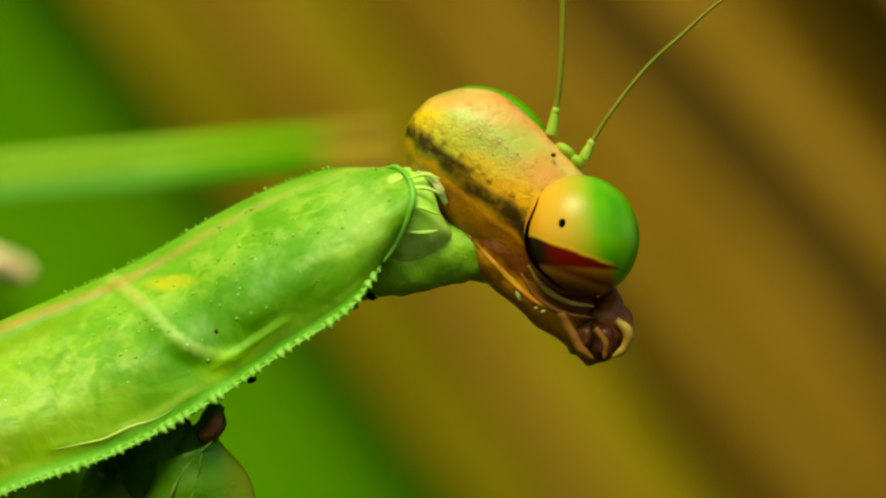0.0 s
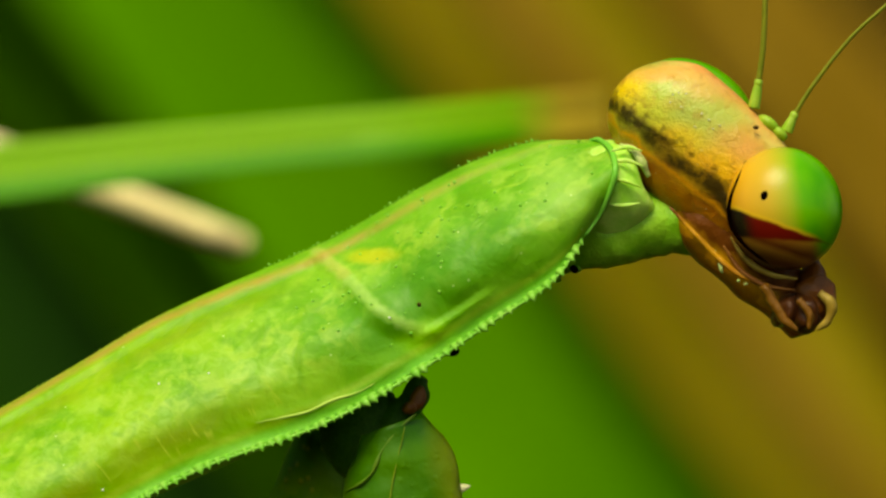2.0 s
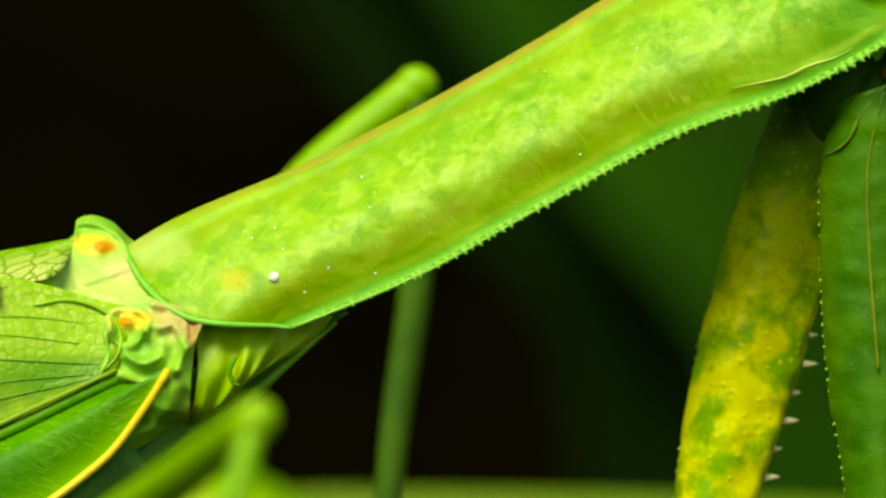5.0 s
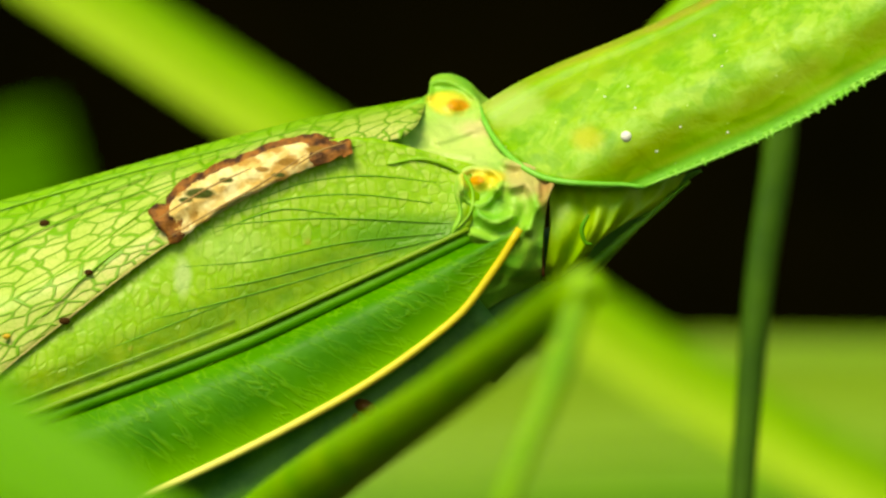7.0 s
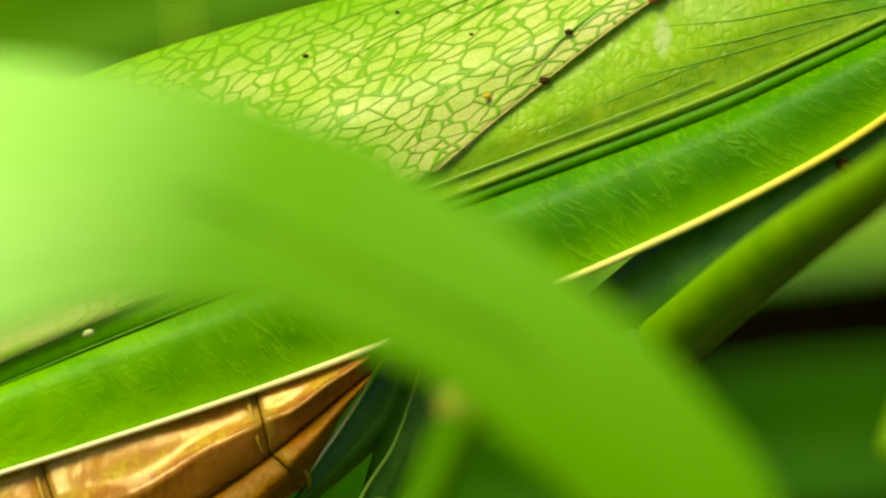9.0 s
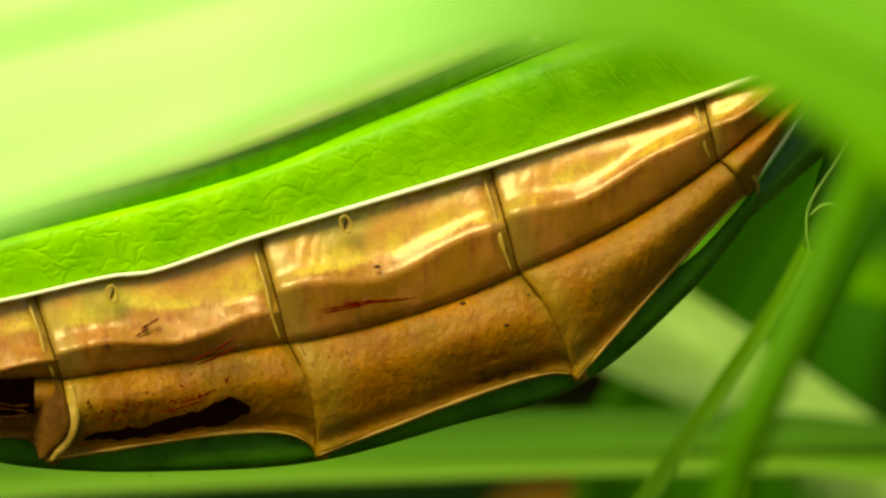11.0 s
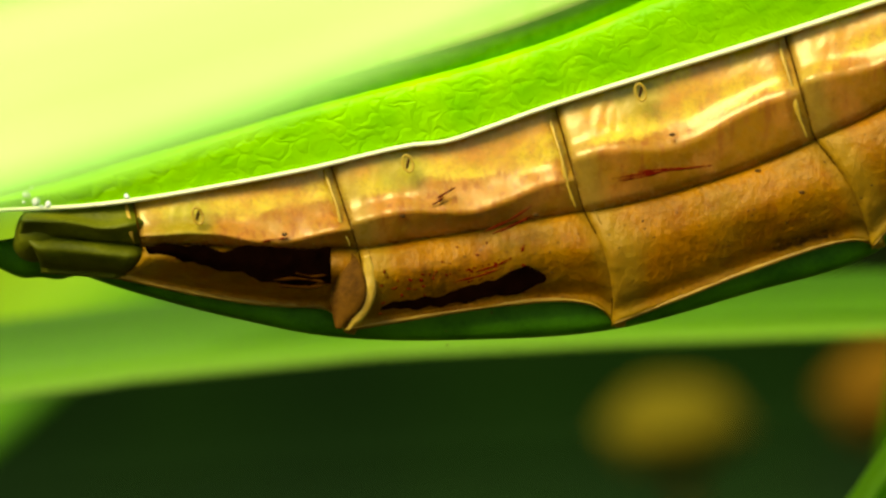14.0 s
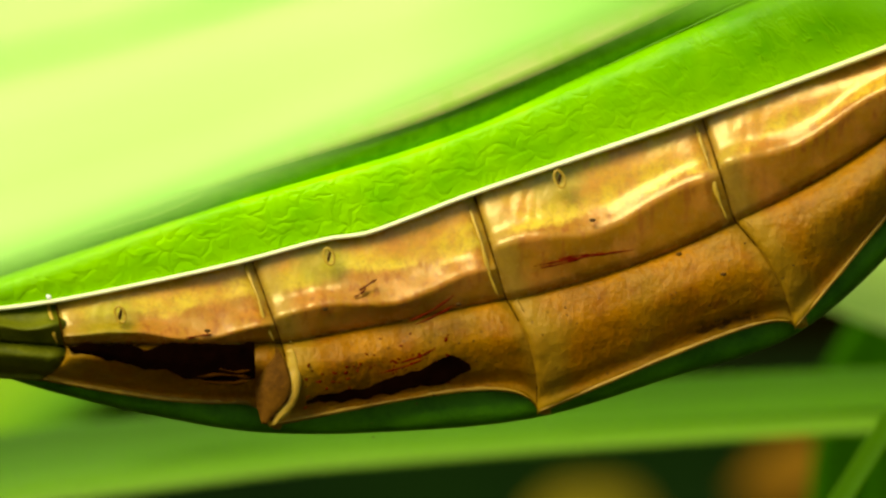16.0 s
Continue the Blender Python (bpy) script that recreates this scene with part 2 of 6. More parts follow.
DEAD_LEAF = plain("dead_leaf_tan", (0.07, 0.06, 0.003), (0.12, 0.09, 0.006), 0.05, 0.8, 0.05, 0.1)
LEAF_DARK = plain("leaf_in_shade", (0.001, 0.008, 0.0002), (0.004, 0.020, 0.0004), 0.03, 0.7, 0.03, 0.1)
LEAF_DEEP = plain("leaf_deep_shade", (0.006, 0.042, 0.0005), (0.018, 0.085, 0.001), 0.03, 0.6, 0.03, 0.2, thin=0.2)
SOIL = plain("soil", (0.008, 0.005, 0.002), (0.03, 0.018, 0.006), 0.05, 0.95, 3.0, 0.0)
# near-black tone puts the thicket's depth of shade into its colour
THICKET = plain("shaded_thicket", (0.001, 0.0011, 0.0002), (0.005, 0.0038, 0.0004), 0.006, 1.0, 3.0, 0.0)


def front_blade_shade():
    s = Shade("near_blade_green", 0.4, 0.45)
    stripe = s.ramp(s.noise(14.0, 2.0, where=s.uv, stretch=(0.02, 1, 1)), [(0.35, 0.0), (0.65, 1.0)])
    # pale where the arch faces the sun, deep where it drops: light put into colour
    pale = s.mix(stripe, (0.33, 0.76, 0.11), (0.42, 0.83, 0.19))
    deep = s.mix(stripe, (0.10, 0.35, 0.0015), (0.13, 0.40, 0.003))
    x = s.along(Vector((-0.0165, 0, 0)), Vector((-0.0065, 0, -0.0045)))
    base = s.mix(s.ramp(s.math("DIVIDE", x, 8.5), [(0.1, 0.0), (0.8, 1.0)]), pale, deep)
    return s.done(base, stripe, 0.03, thin=0.12)


FRONT_LEAF = front_blade_shade()


def tip_blade_shade():
    s = Shade("drying_blade", 0.45, 0.4)
    x = s.math("ADD", s.along(Vector((0.0364, 0, 0)), Vector((0.046, 0, 0))), s.math("MULTIPLY", s.noise(0.5), 0.6))
    stripe = s.ramp(s.noise(14.0, 2.0, where=s.uv, stretch=(0.02, 1, 1)), [(0.35, 0.0), (0.65, 1.0)])
    base = s.mix(stripe, (0.20, 0.52, 0.008), (0.30, 0.62, 0.03))
    base = s.mix(s.band(s.v, 0.55, 2, 0.12), base, (0.07, 0.32, 0.003))
    col = s.mix(s.ramp(s.math("DIVIDE", x, 2.4), [(0.1, 0.0), (0.8, 1.0)]), base, (0.56, 0.40, 0.04))
    return s.done(col, stripe, 0.03, thin=0.3)


TIP_BLADE = tip_blade_shade()


def band_blade_shade():
    s = Shade("banded_blade", 0.45, 0.4)
    v = s.math("ADD", s.v, s.math("MULTIPLY", s.noise(0.2, 2.0), 0.1))
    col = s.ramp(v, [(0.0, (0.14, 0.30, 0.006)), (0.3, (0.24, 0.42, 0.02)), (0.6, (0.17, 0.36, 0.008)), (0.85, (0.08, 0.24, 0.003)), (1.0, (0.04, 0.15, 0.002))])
    return s.done(col, s.noise(3.0, stretch=(0.1, 1, 1)), 0.03, thin=0.2)


LEAF_BAND = band_blade_shade()


def striped_blade_shade(name, stops):
    """A blade whose tone runs across it, with fine stripes along it."""
    s = Shade(name, 0.45, 0.4)
    v = s.math("ADD", s.v, s.math("MULTIPLY", s.math("SUBTRACT", s.noise(0.2, 2.0), 0.5), 0.15))
    stripe = s.ramp(s.noise(30.0, 2.0, where=s.uv, stretch=(0.02, 1, 1)), [(0.35, 0.0), (0.65, 1.0)])
    col = s.mix(s.math("MULTIPLY", stripe, 0.25), s.ramp(v, stops), (0.10, 0.32, 0.004))
    return s.done(col, stripe, 0.03, thin=0.25)


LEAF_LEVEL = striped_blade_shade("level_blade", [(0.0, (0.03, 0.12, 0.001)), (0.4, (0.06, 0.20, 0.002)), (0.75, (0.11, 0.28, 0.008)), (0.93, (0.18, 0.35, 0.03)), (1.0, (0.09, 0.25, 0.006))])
LEAF_LIME = striped_blade_shade("lime_blade", [(0.0, (0.14, 0.40, 0.003)), (0.3, (0.34, 0.64, 0.015)), (0.65, (0.56, 0.80, 0.06)), (0.85, (0.50, 0.76, 0.05)), (1.0, (0.26, 0.56, 0.012))])


def far_wing_shade():
    s = Shade("netted_wing", 0.38, 0.5)
    warp = s.n("ShaderNodeVectorMath", operation="ADD")
    nz = s.n("ShaderNodeTexNoise")
    s.put(nz, "Vector", s.mm)
    nz.inputs["Scale"].default_value = 1.1
    mild = s.n("ShaderNodeVectorMath", operation="SCALE")
    s.put(mild, 0, nz.outputs["Color"])
    mild.inputs["Scale"].default_value = 0.35
    s.put(warp, 0, s.mm)
    s.put(warp, 1, mild.outputs[0])
    turn = s.n("ShaderNodeMapping")
    turn.inputs["Rotation"].default_value = (0, radians(28), 0)
    s.put(turn, 0, warp.outputs[0])
    net = s.cells(2.6, (0.5, 0.3, 1.35), where=turn.outputs[0])
    fine = s.cells(5.0, (0.7, 0.4, 1.3), where=turn.outputs[0])
    fore = s.band(s.u, -1, 0.46, 0.08)
    thick = s.math("MULTIPLY", s.math("SUBTRACT", s.noise(1.2, 2.0), 0.5), 0.06)
    line = s.math("MULTIPLY", s.ramp(s.math("ADD", net, thick), [(0.03, 0.9), (0.085, 0.0)]), fore)
    cell = s.mix(s.ramp(s.noise(0.5), [(0.35, 0.0), (0.65, 1.0)]), (0.42, 0.62, 0.08), (0.60, 0.70, 0.19))
    cell = s.mix(s.ramp(s.noise(2.4, 3.0), [(0.5, 0.0), (0.62, 0.35)]), cell, (0.30, 0.55, 0.03))
    near_top = s.band(s.v, -1, 0.22, 0.20)
    cell = s.mix(s.math("MULTIPLY", near_top, 0.9), cell, (0.20, 0.50, 0.008))
    hem = s.math("MULTIPLY", s.band(s.v, 0.86, 2, 0.06), s.ramp(s.noise(2.0, 3.0), [(0.4, 0.2), (0.6, 0.9)]))
    cell = s.mix(hem, cell, (0.62, 0.62, 0.20))
    col = s.mix(line, cell, (0.15, 0.42, 0.006))
    col = s.mix(s.math("MULTIPLY", s.ramp(fine, [(0.02, 0.35), (0.06, 0.0)]), fore), col, (0.20, 0.46, 0.012))
    rows = s.ramp(s.noise(1.0, 2.0, where=s.uv, stretch=(1.5, 26, 1)), [(0.5, 0.0), (0.62, 0.5)])
    col = s.mix(s.math("MULTIPLY", rows, s.band(s.u, 0.46, 2, 0.08)), col, (0.20, 0.46, 0.01))
    return s.done(col, s.math("ADD", line, s.math("MULTIPLY", s.noise(4.0), 0.4)), 0.035, thin=0.15)


def near_wing_shade():
    s = Shade("near_wing_green", 0.36, 0.5)
    base = s.ramp(s.noise(0.7, 4.0), [(0.3, (0.20, 0.48, 0.006)), (0.7, (0.33, 0.60, 0.022))])
    # pale rungs between the veins, clearer towards the back of the animal
    rung = s.cells(1.0, (190, 9, 1), where=s.uv, random=0.6)
    rungs = s.math("MULTIPLY", s.ramp(rung, [(0.06, 0.0), (0.16, 1.0)]), s.ramp(s.noise(1.0, 3.0), [(0.38, 0.25), (0.6, 1.0)]))
    base = s.mix(s.math("MULTIPLY", rungs, s.ramp(s.v, [(0.05, 0.75), (0.5, 0.5), (0.75, 0.3), (1.0, 0.25)])), base, (0.50, 0.68, 0.13))
    base = s.mix(s.math("MULTIPLY", s.band(s.v, 0.70, 0.96, 0.08), 0.85), base, s.ramp(s.noise(1.4, 4.0), [(0.35, (0.10, 0.26, 0.003)), (0.65, (0.22, 0.36, 0.008))]))
    base = s.mix(s.math("MULTIPLY", s.dab(-290, 985, 1.9, 0.5, 0.28), 0.75), base, (0.08, 0.30, 0.003))
    base = s.mix(s.math("MULTIPLY", s.dab(-600, 1010, 1.0, 0.6, 0.5), 0.5), base, (0.42, 0.68, 0.14))
    base = s.mix(s.math("MULTIPLY", s.dab(-690, 1060, 0.22, 0.5, 2.2), 0.7), base, (0.55, 0.72, 0.30))
    tan = s.ramp(s.cells(0.9, edge=False), [(0.05, 0.7), (0.12, 0.0)])
    base = s.mix(s.math("MULTIPLY", tan, s.band(s.v, 0.6, 1.0, 0.05)), base, (0.45, 0.36, 0.05))
    base = s.mix(s.math("MULTIPLY", s.ramp(s.noise(3.0, 4.0, 0.6), [(0.5, 0.0), (0.64, 0.4)]), 0.8), base, (0.12, 0.34, 0.004))
    return s.done(base, s.math("ADD", s.math("MULTIPLY", rungs, 0.25), s.noise(2.5, 3.0)), 0.05, thin=0.12)


def costal_shade():
    s = Shade("costal_green", 0.5, 0.3)
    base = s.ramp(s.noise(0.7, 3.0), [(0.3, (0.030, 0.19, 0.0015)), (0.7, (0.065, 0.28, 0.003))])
    # the lighter green towards the tip also stands in for stronger light there
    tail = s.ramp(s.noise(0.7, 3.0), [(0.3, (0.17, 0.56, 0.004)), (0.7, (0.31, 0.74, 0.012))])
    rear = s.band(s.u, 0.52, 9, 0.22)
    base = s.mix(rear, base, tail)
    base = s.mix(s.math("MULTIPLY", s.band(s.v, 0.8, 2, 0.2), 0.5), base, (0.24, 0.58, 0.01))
    # fine wrinkles that run up from the rim, and a squiggly net farther back
    wrinkle = s.noise(1.0, 3.0, 0.55, warp=0.5, where=s.uv, stretch=(170, 3.0, 1))
    crease = s.band(wrinkle, 0.52, 0.57, 0.04)
    patchy = s.ramp(s.noise(0.6, 2.0), [(0.40, 0.35), (0.6, 1.0)])
    base = s.mix(s.math("MULTIPLY", s.math("MULTIPLY", crease, patchy), s.math("SUBTRACT", 0.30, s.math("MULTIPLY", rear, 0.2))), base, (0.26, 0.58, 0.03))
    # shade on one side of each wrinkle, put into the colour
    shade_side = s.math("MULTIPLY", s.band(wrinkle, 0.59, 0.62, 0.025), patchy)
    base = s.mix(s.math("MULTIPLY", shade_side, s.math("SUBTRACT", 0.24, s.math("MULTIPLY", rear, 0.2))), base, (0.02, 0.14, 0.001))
    bend = s.n("ShaderNodeVectorMath", operation="ADD")
    nz = s.n("ShaderNodeTexNoise")
    s.put(nz, "Vector", s.mm)
    nz.inputs["Scale"].default_value = 1.6
    s.put(bend, 0, s.mm)
    s.put(bend, 1, nz.outputs["Color"])
    net = s.cells(1.9, (0.9, 0.4, 1.2), where=bend.outputs[0])
    line = s.math("MULTIPLY", s.ramp(net, [(0.0, 1.0), (0.14, 0.0)]), s.math("MULTIPLY", rear, s.ramp(s.noise(0.8), [(0.42, 0.0), (0.58, 1.0)])))
    base = s.mix(s.math("MULTIPLY", line, 0.10), base, (0.10, 0.42, 0.003))
    front = s.math("SUBTRACT", 1.0, s.math("MULTIPLY", rear, 0.85))
    dimple = s.math("MULTIPLY", s.ramp(net, [(0.0, 0.0), (0.25, 1.0)]), s.math("MULTIPLY", rear, 0.5))
    h = s.math("ADD", s.math("MULTIPLY", s.math("MULTIPLY", crease, front), s.math("MULTIPLY", patchy, 0.5)), s.math("ADD", dimple, s.math("MULTIPLY", s.noise(1.6, 4.0), 1.0)))
    return s.done(base, h, 0.035, thin=0.05)


SPIRACLES = {2: (-2046, 1914), 3: (-2460, 2036), 4: (-2834, 2124)}


def tergite_shade():
    s = Shade("tergite_brown", 0.38, 1.0)
    s.b.inputs["Specular Tint"].default_value = (1.0, 0.86, 0.50, 1)
    wob = s.math("MULTIPLY", s.math("SUBTRACT", s.noise(8.0, 4.0, stretch=(1, 1, 0.2)), 0.5), 0.07)
    slow = s.math("MULTIPLY", s.math("SUBTRACT", s.noise(0.5, 2.0), 0.5), 0.20)
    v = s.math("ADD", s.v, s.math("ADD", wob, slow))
    # the pale stops at 0.56 and 0.62 paint part of the fold's highlight
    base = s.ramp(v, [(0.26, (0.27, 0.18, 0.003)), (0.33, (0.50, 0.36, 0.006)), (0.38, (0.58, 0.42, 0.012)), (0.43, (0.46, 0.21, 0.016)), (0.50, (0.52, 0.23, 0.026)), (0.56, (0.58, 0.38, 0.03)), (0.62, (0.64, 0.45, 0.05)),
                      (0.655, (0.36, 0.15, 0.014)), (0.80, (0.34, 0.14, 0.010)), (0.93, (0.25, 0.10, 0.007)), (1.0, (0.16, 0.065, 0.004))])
    pink = s.ramp(s.noise(1.1, 4.0, 0.6), [(0.44, 0.0), (0.62, 0.75)])
    base = s.mix(pink, base, (0.46, 0.17, 0.03))
    gold = s.ramp(s.noise(0.8, 3.0, 0.6, warp=0.5), [(0.50, 0.0), (0.64, 0.7)])
    base = s.mix(s.math("MULTIPLY", gold, s.band(s.v, -1, 0.47, 0.08)), base, (0.46, 0.30, 0.012))
    grain = s.ramp(s.noise(7.0, 4.0, 0.7), [(0.40, 0.35), (0.52, 0.0)])
    base = s.mix(grain, base, (0.26, 0.12, 0.02))
    speck = s.ramp(s.cells(1.7, edge=False), [(0.025, 1.0), (0.06, 0.0)])
    base = s.mix(s.math("MULTIPLY", speck, 0.6), base, (0.14, 0.04, 0.008))
    streak = s.ramp(s.noise(5.0, 2.0, stretch=(1, 1, 0.12)), [(0.52, 0.0), (0.64, 0.8)])
    base = s.mix(s.math("MULTIPLY", streak, s.band(s.v, 0.63, 0.86, 0.06)), base, (0.27, 0.08, 0.012))
    base = s.mix(s.math("MULTIPLY", s.band(s.u, 0.90, 2, 0.05), 0.7), base, (0.32, 0.20, 0.03))
    base = s.mix(s.math("MULTIPLY", s.band(s.u, -1, 0.10, 0.04), 0.6), base, (0.28, 0.17, 0.02))
    for u, v in SPIRACLES.values():
        base = s.mix(s.math("MULTIPLY", s.dab(u, v + 4, 0.75, 0.5, 0.75), 0.6), base, (0.26, 0.26, 0.02))
    h = s.math("ADD", s.math("MULTIPLY", s.noise(8.0, 3.0), 0.12), s.math("ADD", s.noise(1.3, 4.0, 0.5, warp=0.4), s.math("MULTIPLY", s.noise(3.0, 3.0, stretch=(1, 1, 0.25)), 0.35)))
    return s.done(base, h, 0.026, s.ramp(s.noise(3.0), [(0.3, 0.22), (0.7, 0.32)]), flesh=0.12)


def sternite_shade():
    s = Shade("sternite_brown", 0.45, 0.4)
    s.b.inputs["Specular Tint"].default_value = (1.0, 0.82, 0.45, 1)
    base = s.ramp(s.noise(0.8, 4.0), [(0.3, (0.20, 0.068, 0.0015)), (0.7, (0.36, 0.14, 0.004))])
    base = s.mix(s.ramp(s.noise(0.6, 3.0), [(0.45, 0.0), (0.66, 0.7)]), base, (0.23, 0.115, 0.008))
    base = s.mix(s.ramp(s.noise(1.7, 5.0, 0.65), [(0.5, 0.0), (0.68, 0.55)]), base, (0.20, 0.05, 0.005))
    base = s.mix(s.ramp(s.noise(7.0, 4.0, 0.7), [(0.40, 0.3), (0.54, 0.0)]), base, (0.09, 0.035, 0.003))
    base = s.mix(s.math("MULTIPLY", s.band(s.u, 0.88, 2, 0.05), 0.6), base, (0.25, 0.15, 0.012))
    base = s.mix(s.math("MULTIPLY", s.band(s.u, -1, 0.10, 0.03), 0.6), base, (0.22, 0.12, 0.01))
    base = s.mix(s.math("MULTIPLY", s.band(s.v, 0.80, 0.93, 0.05), 0.7), base, (0.27, 0.16, 0.008))
    spots = s.ramp(s.cells(2.2, edge=False), [(0.05, 1.0), (0.11, 0.0)])
    base = s.mix(s.math("MULTIPLY", spots, 0.6), base, (0.05, 0.012, 0.003))
    for u, v, r, tall, amount in ((-1770, 2180, 0.5, 0.35, 0.9), (-1720, 2168, 0.4, 0.4, 0.85), (-1800, 2192, 0.3, 0.3, 0.8), (-2400, 2240, 1.1, 0.5, 0.45)):
        base = s.mix(s.math("MULTIPLY", s.math("MULTIPLY", s.dab(u, v, r, 0.5, tall), amount), s.ramp(s.noise(5.0, 4.0, 0.6), [(0.42, 0.2), (0.55, 1.0)])), base, (0.02, 0.006, 0.002))
    h = s.math("ADD", s.noise(1.8, 5.0, 0.6), s.math("MULTIPLY", s.noise(4.0, 3.0, stretch=(1, 1, 0.25)), 0.5))
    return s.done(base, h, 0.10, flesh=0.08)


def scar_shade():
    s = Shade("torn_scar", 0.6, 0.3)
    inner = s.math("MULTIPLY", s.band(s.u, 0.09, 0.80, 0.07), s.band(s.v, 0.20, 2.0, 0.10))
    wob = s.ramp(s.noise(2.2, 5.0), [(0.42, 0.0), (0.6, 1.0)])
    pale = s.mix(wob, (0.72, 0.50, 0.16), (0.88, 0.76, 0.38))
    pale = s.mix(s.math("MULTIPLY", s.ramp(s.noise(1.6, 4.0), [(0.52, 0.0), (0.60, 1.0)]), 0.85), pale, (0.46, 0.24, 0.04))
    dark = s.mix(s.ramp(s.noise(3.0, 4.0), [(0.38, 0.0), (0.62, 1.0)]), (0.05, 0.018, 0.006), (0.34, 0.13, 0.025))
    near = s.math("GREATER_THAN", s.math("ADD", inner, s.math("MULTIPLY", s.math("SUBTRACT", s.noise(3.2, 5.0, 0.6), 0.5), 1.7)), 0.5)
    col = s.mix(near, dark, pale)
    for u, v, r, tint in ((-660, 913, 0.40, 0), (-685, 925, 0.2, 0), (-613, 890, 0.2, 0), (-521, 881, 0.18, 0), (-504, 858, 0.30, 1), (-550, 871, 0.2, 1), (-564, 892, 0.26, 2), (-455, 835, 0.25, 1)):
        col = s.mix(s.math("MULTIPLY", s.dab(u, v, r, 0.25, 0.36), (1.0, 0.9, 0.6)[tint]), col, ((0.05, 0.07, 0.004), (0.26, 0.13, 0.015), (0.6, 0.34, 0.06))[tint])
    return s.done(col, s.noise(4.0, 4.0), 0.12)


HEAD_A, HEAD_B = spot(1640, 30), spot(1702, -48)          # across the head, towards the brow
EYE_C = spot(1843, 100)


def head_shade():
    s = Shade("head_gold", 0.36, 0.5)
    a = s.math("ADD", s.along(HEAD_A, HEAD_B), s.math("MULTIPLY", s.math("SUBTRACT", s.noise(1.6, 4.0), 0.5), 0.55))
    f = s.math("DIVIDE", s.math("ADD", a, 1.68), 5.0)
    col = s.ramp(f, [(0.10, (0.10, 0.03, 0.003)), (0.17, (0.26, 0.07, 0.005)), (0.235, (0.62, 0.22, 0.012)), (0.30, (0.40, 0.13, 0.008)), (0.345, (0.05, 0.02, 0.002)),
                     (0.40, (0.08, 0.05, 0.004)), (0.45, (0.50, 0.28, 0.02)), (0.51, (0.74, 0.46, 0.03)), (0.58, (0.84, 0.60, 0.06)), (0.64, (0.58, 0.50, 0.06)), (0.72, (0.36, 0.42, 0.05)), (0.80, (0.62, 0.50, 0.12)), (0.88, (0.80, 0.34, 0.09)), (1.0, (0.50, 0.56, 0.06))])
    for u, v, r, tall, amount, tint in ((1650, -92, 1.1, 0.6, 0.95, (0.40, 0.50, 0.07)), (1700, -62, 1.0, 0.7, 0.95, (0.44, 0.50, 0.09)), (1752, -18, 0.7, 0.6, 0.5, (0.80, 0.34, 0.08)), (1775, 5, 0.5, 0.8, 0.55, (0.82, 0.34, 0.10)),
                                        (1556, -108, 0.55, 1.2, 0.85, (0.86, 0.62, 0.03)), (1631, -146, 0.8, 0.3, 0.55, (0.84, 0.32, 0.08)), (1705, -118, 0.7, 0.5, 0.5, (0.80, 0.36, 0.12)), (1640, -22, 0.7, 0.6, 0.7, (0.90, 0.62, 0.04)),
                                        (1706, 36, 0.8, 0.6, 0.75, (0.90, 0.50, 0.03)), (1595, -66, 0.6, 0.9, 0.6, (0.66, 0.66, 0.06))):
        col = s.mix(s.math("MULTIPLY", s.dab(u, v, r, 0.6, tall), amount), col, tint)
    col = s.mix(s.ramp(s.noise(1.3, 4.0), [(0.5, 0.0), (0.66, 0.25)]), col, (0.66, 0.24, 0.03))
    col = s.mix(s.ramp(s.noise(2.6, 5.0, 0.65, warp=0.6), [(0.52, 0.0), (0.64, 0.4)]), col, (0.40, 0.20, 0.02))
    flecks = s.ramp(s.cells(3.0, edge=False), [(0.03, 1.0), (0.07, 0.0)])
    col = s.mix(s.math("MULTIPLY", flecks, 0.8), col, (0.75, 0.75, 0.4))
    stripe = s.math("MULTIPLY", s.band(f, 0.375, 0.460, 0.03), s.ramp(s.noise(2.4, 4.0, 0.6), [(0.32, 0.6), (0.52, 1.0)]))
    col = s.mix(s.math("MULTIPLY", stripe, 0.95), col, (0.026, 0.016, 0.002))
    mottle = s.math("MULTIPLY", s.band(f, 0.45, 0.52, 0.04), s.ramp(s.noise(3.4, 4.0, 0.6), [(0.48, 0.0), (0.60, 0.7)]))
    col = s.mix(mottle, col, (0.09, 0.06, 0.004))
    col = s.mix(s.math("MULTIPLY", s.band(f, 0.325, 0.352, 0.02), 0.9), col, (0.80, 0.34, 0.02))
    s.b.inputs["Coat Weight"].default_value, s.b.inputs["Coat Roughness"].default_value = 0.12, 0.2
    return s.done(col, s.math("ADD", s.noise(2.0, 4.0, 0.6, warp=0.6), s.math("MULTIPLY", s.noise(14.0, 2.0), 0.35)), 0.06, flesh=0.12)


